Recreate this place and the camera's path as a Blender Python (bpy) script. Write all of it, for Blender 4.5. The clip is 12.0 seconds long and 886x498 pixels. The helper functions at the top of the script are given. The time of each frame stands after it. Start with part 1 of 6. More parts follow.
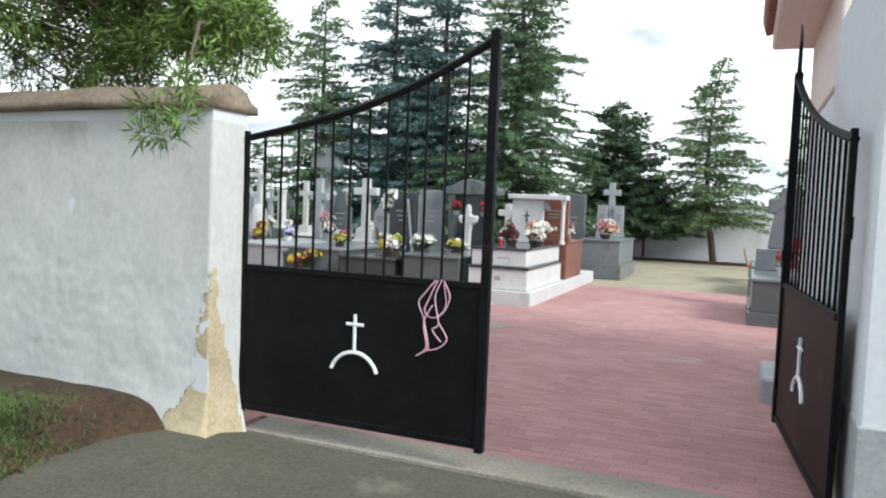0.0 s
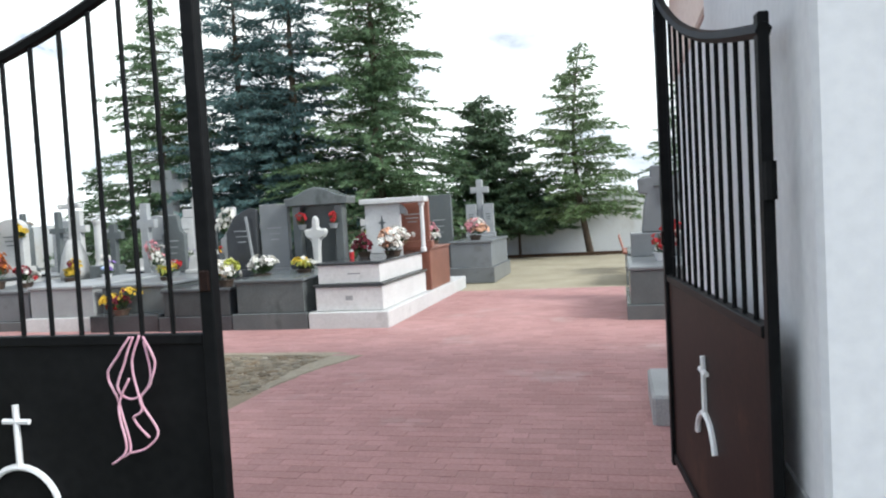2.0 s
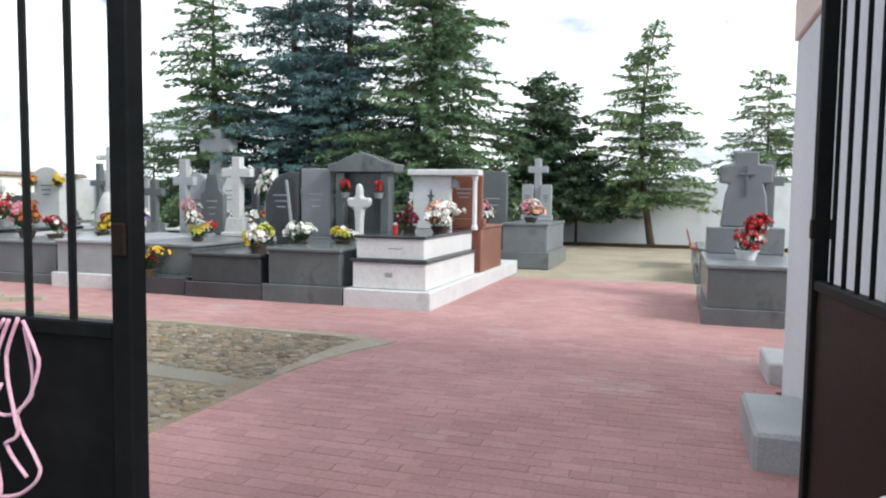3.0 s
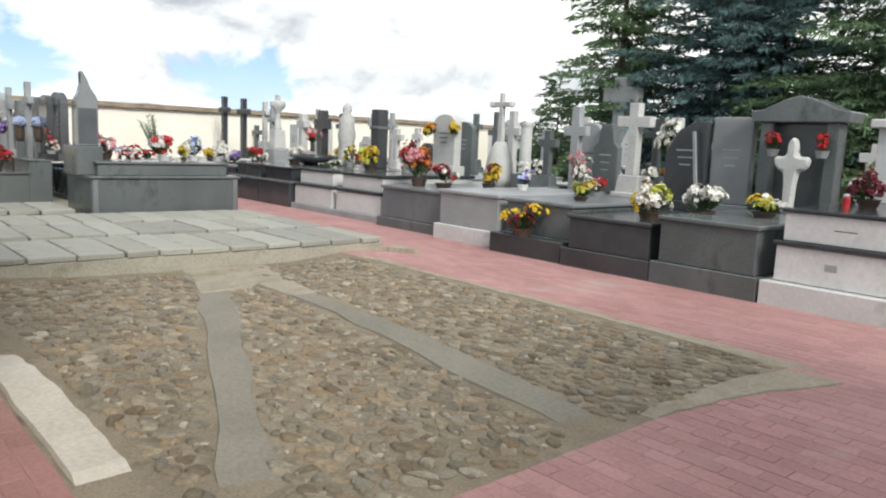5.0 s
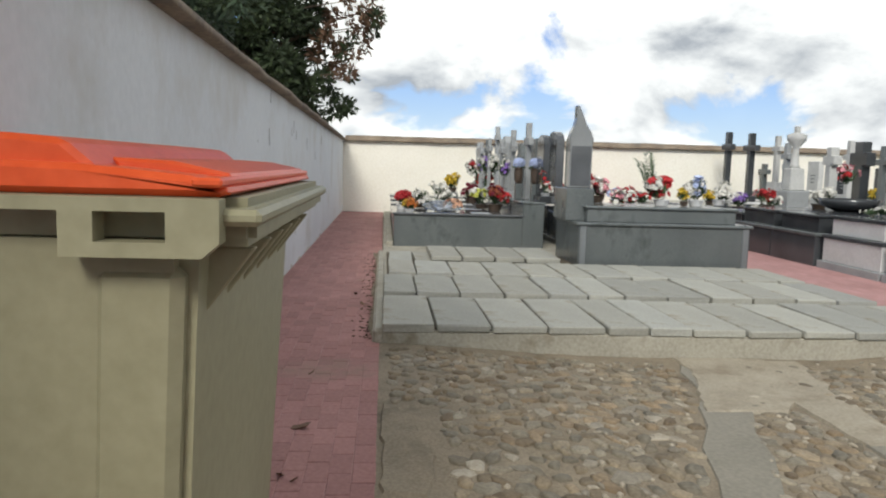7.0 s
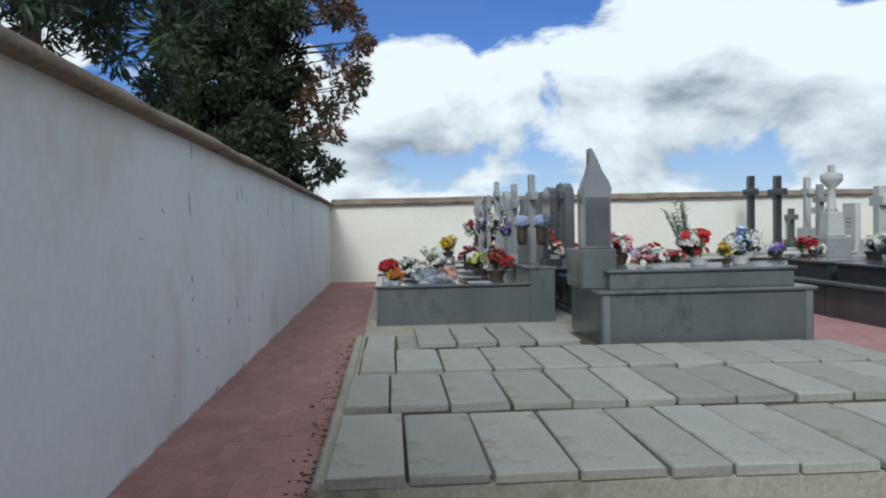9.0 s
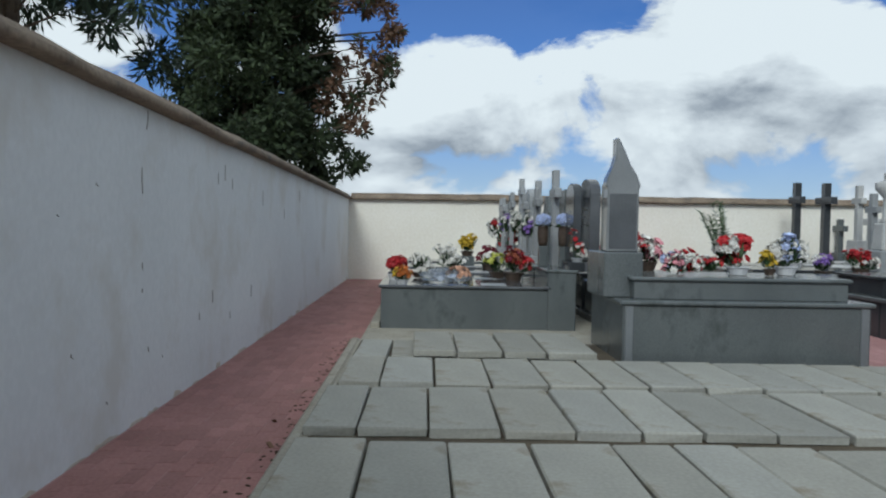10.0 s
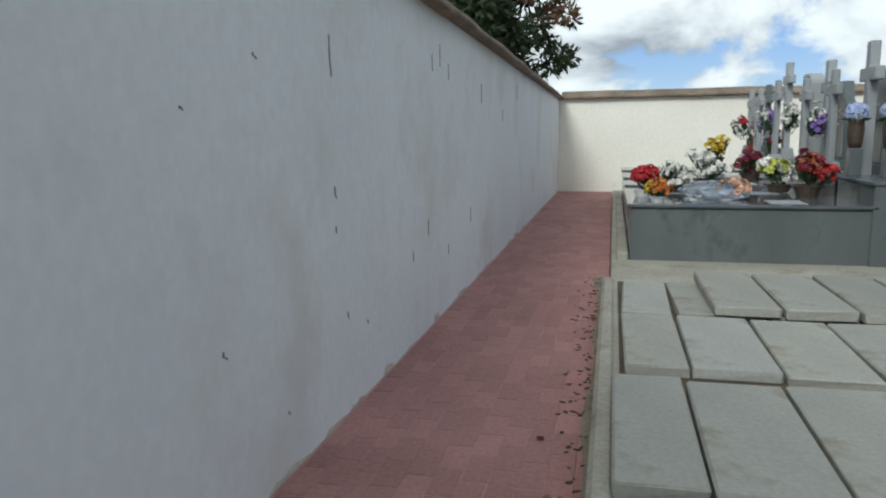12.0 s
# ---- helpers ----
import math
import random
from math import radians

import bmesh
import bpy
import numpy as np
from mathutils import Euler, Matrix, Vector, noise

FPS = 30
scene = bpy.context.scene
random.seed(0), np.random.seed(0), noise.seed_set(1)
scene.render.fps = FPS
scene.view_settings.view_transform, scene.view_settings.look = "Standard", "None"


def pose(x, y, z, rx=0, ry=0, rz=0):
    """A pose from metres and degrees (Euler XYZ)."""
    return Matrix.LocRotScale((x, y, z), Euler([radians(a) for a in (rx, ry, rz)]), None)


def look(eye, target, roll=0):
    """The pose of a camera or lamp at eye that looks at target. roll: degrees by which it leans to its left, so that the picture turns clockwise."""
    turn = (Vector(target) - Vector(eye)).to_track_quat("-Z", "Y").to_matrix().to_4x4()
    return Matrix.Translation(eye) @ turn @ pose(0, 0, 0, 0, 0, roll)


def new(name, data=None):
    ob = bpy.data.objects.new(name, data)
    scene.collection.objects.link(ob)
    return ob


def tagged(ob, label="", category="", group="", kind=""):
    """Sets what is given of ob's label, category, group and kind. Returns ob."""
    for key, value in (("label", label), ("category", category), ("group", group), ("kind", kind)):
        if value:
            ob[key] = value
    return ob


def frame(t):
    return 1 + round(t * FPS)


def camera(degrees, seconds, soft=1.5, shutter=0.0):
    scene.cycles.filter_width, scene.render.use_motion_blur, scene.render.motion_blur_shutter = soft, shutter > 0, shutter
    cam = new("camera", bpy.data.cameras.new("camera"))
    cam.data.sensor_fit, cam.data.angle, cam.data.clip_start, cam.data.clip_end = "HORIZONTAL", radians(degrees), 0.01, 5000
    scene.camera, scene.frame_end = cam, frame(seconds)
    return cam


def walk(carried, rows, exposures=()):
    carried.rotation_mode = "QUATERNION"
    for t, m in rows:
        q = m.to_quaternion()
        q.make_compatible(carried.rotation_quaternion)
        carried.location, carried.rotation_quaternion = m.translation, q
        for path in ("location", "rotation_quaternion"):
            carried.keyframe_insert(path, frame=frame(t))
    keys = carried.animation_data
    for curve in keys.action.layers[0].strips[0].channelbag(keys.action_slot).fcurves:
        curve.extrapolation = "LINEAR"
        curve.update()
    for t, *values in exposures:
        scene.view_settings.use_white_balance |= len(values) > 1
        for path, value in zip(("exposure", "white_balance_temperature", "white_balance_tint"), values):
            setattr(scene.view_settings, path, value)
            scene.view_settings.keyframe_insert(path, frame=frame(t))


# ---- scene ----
cam = camera(62.3, 12.0, soft=2.1)
PATH = [
    (0, (-0.054, 0.644, 1.481), (-0.814, 2.49, 1.36), 2.3),
    (0.5, (0.014, 0.968, 1.453), (-0.62, 2.863, 1.378), 0.2),
    (1, (-0.001, 1.332, 1.415), (-0.619, 3.233, 1.36), -2.4),
    (1.5, (-0.026, 1.768, 1.418), (-0.576, 3.69, 1.356), -1.4),
    (2, (-0.017, 2.259, 1.407), (-0.49, 4.2, 1.315), -3.2),
    (2.5, (-0.143, 2.696, 1.364), (-0.647, 4.628, 1.248), -0.8),
    (4.5, (-0.774, 4.561, 1.304), (-1.963, 6.147, 1.036), 1.2),
    (5, (-1.163, 4.842, 1.3), (-2.64, 6.159, 1.011), 2.5),
    (5.5, (-1.567, 5.193, 1.29), (-3.305, 6.138, 0.995), 3.0),
    (6, (-2.112, 5.37, 1.27), (-3.985, 5.999, 0.962), 2.4),
    (6.5, (-2.603, 5.5, 1.257), (-4.539, 5.891, 0.944), 3.8),
    (7, (-3.184, 5.534, 1.264), (-5.165, 5.697, 1.037), 1.7),
    (9, (-4.91, 5.86, 1.292), (-6.904, 6.005, 1.229), -1.1),
    (9.5, (-5.235, 6.084, 1.243), (-7.232, 6.187, 1.236), -1.2),
    (10, (-5.675, 6.19, 1.23), (-7.673, 6.241, 1.169), 1.0),
    (10.5, (-6.167, 6.17, 1.202), (-8.156, 6.006, 1.08), 2.1),
    (11, (-6.636, 5.953, 1.184), (-8.578, 5.521, 0.978), 3.0),
    (11.5, (-7.077, 5.781, 1.187), (-9.006, 5.321, 0.93), 1.8),
    (12, (-7.492, 5.529, 1.18), (-9.416, 5.082, 0.868), -0.6),
]
walk(cam, [(t, look(eye, target, roll)) for t, eye, target, roll in PATH],
     [(0.0, -0.08, 6000, 4), (2.5, -0.08, 6000, 5), (5.0, -0.36, 6400, 6), (6.0, -0.52, 6470, 6), (6.5, -0.52, 6500, 6), (7.2, -0.70, 6320, 6), (8.8, -0.92, 5740, 3), (9.5, -1.22, 5720, 2), (10.5, -1.22, 5740, 2), (12.0, -0.9, 5880, 1)])

# ---- light ----
SUN_EL, SUN_AZ = 38.0, 106.0      # elevation, and azimuth clockwise from +y
world = bpy.data.worlds.new("sky")
scene.world = world
world.use_nodes = True
wn, wl = world.node_tree.nodes, world.node_tree.links
wn.clear()
w_out = wn.new("ShaderNodeOutputWorld")
w_bg = wn.new("ShaderNodeBackground")
w_sky = wn.new("ShaderNodeTexSky")
w_sky.sky_type = "NISHITA"
w_sky.sun_disc = False
w_sky.sun_elevation = radians(SUN_EL)
w_sky.sun_rotation = radians(SUN_AZ)
w_sky.air_density, w_sky.dust_density, w_sky.ozone_density = 1.0, 0.05, 6.0
w_dim = wn.new("ShaderNodeVectorMath")
w_dim.operation = "MULTIPLY"
w_dim.inputs[1].default_value = (0.125, 0.175, 0.26)
w_tc = wn.new("ShaderNodeTexCoord")


def wmath(op, a, b=0.0, c=0.0):
    """A math node of the sky, fed with sockets or numbers."""
    n = wn.new("ShaderNodeMath")
    n.operation = op
    for k, v in enumerate((a, b, c)):
        if isinstance(v, (int, float)):
            n.inputs[k].default_value = v
        else:
            wl.new(v, n.inputs[k])
    return n.outputs["Value"]


# broad cloud banks (+) and blue gaps (-): azimuth, elevation, half width, half height, weight
BANKS = ((-87.0, 19.5, 13.0, 4.6, -0.36), (-88.5, 9.5, 6.5, 3.8, 0.19), (-77.6, 11.0, 2.4, 4.2, -0.17), (-66.0, 12.0, 9.0, 4.6, 0.22), (-63.0, 19.0, 10.0, 2.2, -0.14),
         (-57.0, 14.2, 3.0, 1.3, -0.16), (-80.0, 4.6, 16.0, 1.5, -0.10), (-50.0, 7.0, 12.0, 5.0, 0.14), (-24.0, 8.0, 30.0, 11.0, 0.22), (-30.0, 22.0, 16.0, 6.0, -0.26))


def density(lift):
    """Cloud density along the view, read a little higher in the sky when lift is above 0."""
    up = wn.new("ShaderNodeVectorMath")
    up.operation = "ADD"
    up.inputs[1].default_value = (0.25 * lift, -0.2 * lift, lift)
    wl.new(w_tc.outputs["Generated"], up.inputs[0])
    mp = wn.new("ShaderNodeMapping")
    mp.inputs["Location"].default_value = (3.1, 0.4, 1.7)
    mp.inputs["Scale"].default_value = (1.0, 1.0, 1.75)
    wl.new(up.outputs["Vector"], mp.inputs["Vector"])
    puff = wn.new("ShaderNodeTexNoise")
    puff.inputs["Scale"].default_value, puff.inputs["Detail"].default_value = 5.2, 9.0
    puff.inputs["Roughness"].default_value, puff.inputs["Distortion"].default_value = 0.56, 0.25
    wl.new(mp.outputs["Vector"], puff.inputs["Vector"])
    sep = wn.new("ShaderNodeSeparateXYZ")
    wl.new(up.outputs["Vector"], sep.inputs["Vector"])
    az = wmath("MULTIPLY", wmath("ARCTAN2", sep.outputs["X"], sep.outputs["Y"]), 57.2958)
    el = wmath("MULTIPLY", wmath("ARCSINE", wmath("MINIMUM", sep.outputs["Z"], 1.0)), 57.2958)
    total = wmath("ADD", puff.outputs["Fac"], 0.055)
    for a0, e0, wa, we, k in BANKS:
        u = wmath("MULTIPLY_ADD", az, 1 / wa, -a0 / wa)
        v = wmath("MULTIPLY_ADD", el, 1 / we, -e0 / we)
        r2 = wmath("MULTIPLY_ADD", u, u, wmath("MULTIPLY", v, v))
        total = wmath("MULTIPLY_ADD", wmath("POWER", 0.42, r2), k, total)
    return total, el


w_d, w_el = density(0.0)
w_above, _e = density(0.05)
w_r1 = wn.new("ShaderNodeValToRGB")          # cloud cover
w_r1.color_ramp.elements[0].position = 0.475
w_r1.color_ramp.elements[0].color = (0.05, 0.05, 0.05, 1)
w_r1.color_ramp.elements[1].position = 0.545
w_r2 = wn.new("ShaderNodeValToRGB")          # grey undersides, white sunlit tops
w_r2.color_ramp.elements[0].position = 0.05
w_r2.color_ramp.elements[0].color = (1.05, 1.11, 1.22, 1)
w_r2.color_ramp.elements[1].position = 0.78
w_r2.color_ramp.elements[1].color = (2.85, 2.82, 2.75, 1)
w_mid = w_r2.color_ramp.elements.new(0.48)
w_mid.color = (2.25, 2.25, 2.26, 1)
w_lit = wmath("MULTIPLY_ADD", wmath("SUBTRACT", w_d, w_above), 2.3, 0.60)
w_haze = wn.new("ShaderNodeMapRange")        # pale haze low over the horizon
w_haze.inputs["From Min"].default_value, w_haze.inputs["From Max"].default_value = 1.0, 11.0
w_haze.inputs["To Min"].default_value, w_haze.inputs["To Max"].default_value = 0.75, 0.0
wl.new(w_el, w_haze.inputs["Value"])
w_mist = wn.new("ShaderNodeMix")
w_mist.data_type = "RGBA"
w_mist.inputs["B"].default_value = (1.75, 1.95, 2.15, 1)
w_mix = wn.new("ShaderNodeMix")
w_mix.data_type = "RGBA"
wl.new(w_sky.outputs["Color"], w_dim.inputs[0])
wl.new(w_dim.outputs["Vector"], w_mist.inputs["A"])
wl.new(w_haze.outputs["Result"], w_mist.inputs["Factor"])
wl.new(w_d, w_r1.inputs["Fac"])
wl.new(w_lit, w_r2.inputs["Fac"])
wl.new(w_r1.outputs["Color"], w_mix.inputs["Factor"])
wl.new(w_mist.outputs["Result"], w_mix.inputs["A"])
wl.new(w_r2.outputs["Color"], w_mix.inputs["B"])
wl.new(w_mix.outputs["Result"], w_bg.inputs["Color"])
w_bg.inputs["Strength"].default_value = 0.68
wl.new(w_bg.outputs["Background"], w_out.inputs["Surface"])

sun = new("sun", bpy.data.lights.new("sun", "SUN"))
sun.data.energy, sun.data.angle, sun.data.color = 3.9, radians(18), (1.0, 0.95, 0.88)
_az, _el = radians(SUN_AZ), radians(SUN_EL)
sun.matrix_world = look((30 * math.sin(_az), 30 * math.cos(_az), 30 * math.tan(_el)), (0, 0, 0))

# ---- materials ----


def surface(name, dark, light, rough=0.7, coarse=2.0, fine=40.0, bump=0.15, metal=0.0, stain=None, stain_scale=1.2,
            stain_at=0.62, each=0.0, spec=0.5, stretch=(1, 1, 1), world_space=False, island=False, hue=0.0):
    """A surface of two colours at a coarse scale, with fine grain, relief and, if given, stains of a third colour."""
    m = bpy.data.materials.new(name)
    m.use_nodes = True
    n, l = m.node_tree.nodes, m.node_tree.links
    b = n["Principled BSDF"]
    if world_space:
        co = n.new("ShaderNodeNewGeometry").outputs["Position"]
    else:
        co = n.new("ShaderNodeTexCoord").outputs["Object"]
    mp = n.new("ShaderNodeMapping")
    mp.inputs["Scale"].default_value = stretch
    l.new(co, mp.inputs["Vector"])
    a = n.new("ShaderNodeTexNoise")
    a.inputs["Scale"].default_value, a.inputs["Detail"].default_value = coarse, 5.0
    f = n.new("ShaderNodeTexNoise")
    f.inputs["Scale"].default_value, f.inputs["Detail"].default_value = fine, 3.0
    l.new(mp.outputs["Vector"], a.inputs["Vector"])
    l.new(mp.outputs["Vector"], f.inputs["Vector"])
    mixer = n.new("ShaderNodeMath")
    mixer.operation = "MULTIPLY_ADD"
    mixer.inputs[1].default_value = 0.5
    l.new(f.outputs["Fac"], mixer.inputs[0])
    half = n.new("ShaderNodeMath")
    half.operation = "MULTIPLY"
    half.inputs[1].default_value = 0.5
    l.new(a.outputs["Fac"], half.inputs[0])
    l.new(half.outputs["Value"], mixer.inputs[2])
    r = n.new("ShaderNodeValToRGB")
    r.color_ramp.elements[0].position, r.color_ramp.elements[1].position = 0.36, 0.64
    r.color_ramp.elements[0].color, r.color_ramp.elements[1].color = (*dark[:3], 1), (*light[:3], 1)
    l.new(mixer.outputs["Value"], r.inputs["Fac"])
    colour = r.outputs["Color"]
    if stain:
        s = n.new("ShaderNodeTexNoise")
        s.inputs["Scale"].default_value, s.inputs["Detail"].default_value = stain_scale, 8.0
        s.inputs["Roughness"].default_value = 0.65
        l.new(mp.outputs["Vector"], s.inputs["Vector"])
        sr = n.new("ShaderNodeValToRGB")
        sr.color_ramp.elements[0].position, sr.color_ramp.elements[1].position = stain_at, stain_at + 0.12
        l.new(s.outputs["Fac"], sr.inputs["Fac"])
        sm = n.new("ShaderNodeMix")
        sm.data_type = "RGBA"
        l.new(sr.outputs["Color"], sm.inputs["Factor"])
        l.new(colour, sm.inputs["A"])
        sm.inputs["B"].default_value = (*stain[:3], 1)
        colour = sm.outputs["Result"]
    if each:
        h = n.new("ShaderNodeHueSaturation")
        mr = n.new("ShaderNodeMapRange")
        mr.inputs["To Min"].default_value, mr.inputs["To Max"].default_value = 1 - each, 1 + each
        if island:
            l.new(n.new("ShaderNodeNewGeometry").outputs["Random Per Island"], mr.inputs["Value"])
        else:
            l.new(n.new("ShaderNodeObjectInfo").outputs["Random"], mr.inputs["Value"])
        l.new(mr.outputs["Result"], h.inputs["Value"])
        if hue:
            wave = n.new("ShaderNodeMath")
            wave.operation = "PINGPONG"
            wave.inputs[1].default_value = 0.17
            l.new(mr.inputs["Value"].links[0].from_socket, wave.inputs[0])
            hr = n.new("ShaderNodeMapRange")
            hr.inputs["From Max"].default_value = 0.17
            hr.inputs["To Min"].default_value, hr.inputs["To Max"].default_value = 0.5 - hue, 0.5 + hue
            l.new(wave.outputs["Value"], hr.inputs["Value"])
            l.new(hr.outputs["Result"], h.inputs["Hue"])
            sr2 = n.new("ShaderNodeMapRange")
            sr2.inputs["From Max"].default_value = 0.17
            sr2.inputs["To Min"].default_value, sr2.inputs["To Max"].default_value = 1.25, 0.75
            l.new(wave.outputs["Value"], sr2.inputs["Value"])
            l.new(sr2.outputs["Result"], h.inputs["Saturation"])
        l.new(colour, h.inputs["Color"])
        colour = h.outputs["Color"]
    l.new(colour, b.inputs["Base Color"])
    b.inputs["Roughness"].default_value, b.inputs["Metallic"].default_value = rough, metal
    b.inputs["Specular IOR Level"].default_value = spec
    if bump:
        bp = n.new("ShaderNodeBump")
        bp.inputs["Strength"].default_value, bp.inputs["Distance"].default_value = bump, 0.01
        l.new(mixer.outputs["Value"], bp.inputs["Height"])
        l.new(bp.outputs["Normal"], b.inputs["Normal"])
    return m


M_WALL = surface("weathered_whitewash", (0.615, 0.635, 0.65), (0.685, 0.705, 0.72), 0.9, 0.8, 30, 0.12, stain=(0.575, 0.575, 0.56), stain_scale=0.9, stain_at=0.51, stretch=(1, 1, 0.8), world_space=True)
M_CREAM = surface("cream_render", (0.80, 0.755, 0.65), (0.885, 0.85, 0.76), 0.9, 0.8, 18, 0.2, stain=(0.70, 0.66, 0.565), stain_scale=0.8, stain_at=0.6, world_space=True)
M_OCHRE = surface("bare_ochre_mortar", (0.40, 0.32, 0.19), (0.54, 0.455, 0.31), 0.95, 5, 40, 0.6, world_space=True)
M_WHITE = surface("white_paint", (0.60, 0.61, 0.635), (0.68, 0.69, 0.71), 0.85, 1.5, 25, 0.1, stain=(0.60, 0.61, 0.63), world_space=True)
M_DADO = surface("grey_cement_dado", (0.28, 0.29, 0.29), (0.38, 0.39, 0.39), 0.9, 3, 40, 0.3, world_space=True)
M_COPE = surface("mortar_coping", (0.14, 0.105, 0.075), (0.27, 0.215, 0.155), 0.9, 3, 30, 0.4, stain=(0.10, 0.09, 0.075), stain_scale=2.5, stain_at=0.55, world_space=True)
M_PINK = surface("pale_pink_masonry", (0.66, 0.54, 0.48), (0.76, 0.66, 0.60), 0.85, 1.5, 25, 0.1, world_space=True)
M_TILE = surface("clay_roof_tile", (0.18, 0.09, 0.06), (0.32, 0.16, 0.10), 0.85, 4, 30, 0.3)
M_BRICKS = surface("red_paving_bricks", (0.325, 0.168, 0.158), (0.425, 0.24, 0.228), 0.85, 1.0, 45, 0.25, stain=(0.40, 0.275, 0.255), stain_scale=0.8, stain_at=0.58, each=0.10, island=True, world_space=True)
# path bricks: dirt, plus the long wall's shade put into a darker base colour
M_BRICKP = surface("dirty_shaded_path_brick", (0.265, 0.128, 0.112), (0.37, 0.192, 0.172), 0.88, 1.3, 45, 0.25, stain=(0.235, 0.15, 0.115), stain_scale=1.1, stain_at=0.56, each=0.12, world_space=True)
M_BRICKSP = surface("dirty_shaded_path_bricks", (0.265, 0.128, 0.112), (0.37, 0.192, 0.172), 0.88, 1.3, 45, 0.25, stain=(0.235, 0.15, 0.115), stain_scale=1.1, stain_at=0.56, each=0.12, island=True, world_space=True)
M_JOINT = surface("sandy_joint", (0.33, 0.19, 0.175), (0.43, 0.26, 0.24), 0.95, 5, 60, 0.3, world_space=True)
M_COBBLE = surface("river_cobble", (0.135, 0.107, 0.070), (0.262, 0.214, 0.145), 0.8, 9, 60, 0.3, each=0.34, hue=0.012)
M_COBBLES = surface("river_cobbles", (0.135, 0.107, 0.070), (0.262, 0.214, 0.145), 0.8, 9, 60, 0.3, each=0.34, island=True, world_space=True, hue=0.012)
M_CHIP = surface("pale_stone_chips", (0.20, 0.172, 0.128), (0.34, 0.30, 0.235), 0.85, 6, 60, 0.3, each=0.4, island=True, world_space=True)
M_EARTH = surface("sandy_mortar", (0.165, 0.132, 0.09), (0.275, 0.227, 0.16), 0.95, 3.5, 70, 0.6, stain=(0.125, 0.10, 0.068), stain_scale=2.6, stain_at=0.55, world_space=True)
M_CONC = surface("grey_concrete_strip", (0.175, 0.16, 0.125), (0.255, 0.232, 0.187), 0.9, 1.6, 45, 0.3, stain=(0.20, 0.165, 0.125), stain_scale=1.5, world_space=True)
M_WCONC = surface("pale_concrete_kerb", (0.42, 0.375, 0.31), (0.56, 0.51, 0.44), 0.9, 3, 45, 0.35, stain=(0.36, 0.31, 0.24), stain_scale=2.5, world_space=True)
M_SAND = surface("sandy_concrete", (0.25, 0.213, 0.156), (0.37, 0.326, 0.248), 0.92, 4, 50, 0.4, stain=(0.22, 0.18, 0.125), stain_scale=3.0, stain_at=0.55, world_space=True)
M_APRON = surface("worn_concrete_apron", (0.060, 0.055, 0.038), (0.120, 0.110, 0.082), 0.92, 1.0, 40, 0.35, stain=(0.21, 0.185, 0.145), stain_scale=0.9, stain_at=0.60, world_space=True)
M_SILL = surface("threshold_concrete", (0.20, 0.175, 0.135), (0.34, 0.305, 0.25), 0.92, 1.6, 45, 0.35, stain=(0.155, 0.085, 0.055), stain_scale=1.7, stain_at=0.60, world_space=True)
M_OUTER = surface("dirty_whitewash", (0.50, 0.50, 0.465), (0.60, 0.60, 0.57), 0.92, 0.9, 26, 0.18, stain=(0.40, 0.385, 0.33), stain_scale=1.3, stain_at=0.57, stretch=(1, 1, 0.75), world_space=True)
M_DIRT = surface("brown_earth", (0.026, 0.015, 0.008), (0.080, 0.046, 0.024), 0.98, 2.6, 34, 0.9, stain=(0.042, 0.052, 0.016), stain_scale=0.9, stain_at=0.55, world_space=True)
M_LAWN = surface("dry_lawn", (0.25, 0.215, 0.145), (0.37, 0.33, 0.24), 0.95, 1.2, 30, 0.6, stain=(0.14, 0.16, 0.07), stain_scale=0.6, world_space=True)
M_GRASS = surface("grass_blades", (0.06, 0.10, 0.025), (0.13, 0.19, 0.06), 0.8, 2, 10, 0.0, world_space=True)
M_SLAB = surface("cast_concrete_slab", (0.272, 0.268, 0.234), (0.345, 0.340, 0.300), 0.85, 2.2, 50, 0.10, stain=(0.205, 0.180, 0.125), stain_scale=2.0, stain_at=0.57, each=0.16, hue=0.012)
M_SLABB = surface("platform_concrete", (0.26, 0.24, 0.19), (0.40, 0.375, 0.31), 0.92, 2, 45, 0.35, stain=(0.20, 0.17, 0.12), stain_scale=2.2, stain_at=0.57, world_space=True)
M_GAP = surface("dirt_between_slabs", (0.05, 0.04, 0.026), (0.11, 0.088, 0.058), 0.97, 4, 50, 0.5, world_space=True)
M_GREY = surface("grey_granite", (0.082, 0.092, 0.094), (0.150, 0.164, 0.164), 0.22, 1.5, 160, 0.0, each=0.10, stain=(0.060, 0.068, 0.066), stain_scale=1.6, stain_at=0.56, stretch=(1, 1, 0.6))
M_MGREY = surface("blue_grey_granite", (0.125, 0.135, 0.142), (0.205, 0.218, 0.226), 0.3, 1.5, 150, 0.02, each=0.12, stain=(0.11, 0.115, 0.115), stain_scale=2.2, stain_at=0.58)
M_DGREY = surface("dark_granite", (0.030, 0.033, 0.036), (0.066, 0.070, 0.075), 0.15, 2, 160, 0.0, each=0.15)
M_LGREY = surface("light_grey_stone", (0.235, 0.245, 0.25), (0.36, 0.37, 0.37), 0.45, 2, 90, 0.06, stain=(0.24, 0.24, 0.22), stain_scale=3, each=0.12)
M_POLISH = surface("polished_granite", (0.06, 0.065, 0.07), (0.13, 0.135, 0.145), 0.08, 2, 200, 0.0, each=0.1)
# polished granite, its base colour lightened to stand in for reflected sky
M_SHINE = surface("polished_granite_sky_sheen", (0.17, 0.18, 0.185), (0.26, 0.27, 0.275), 0.06, 2, 200, 0.0)
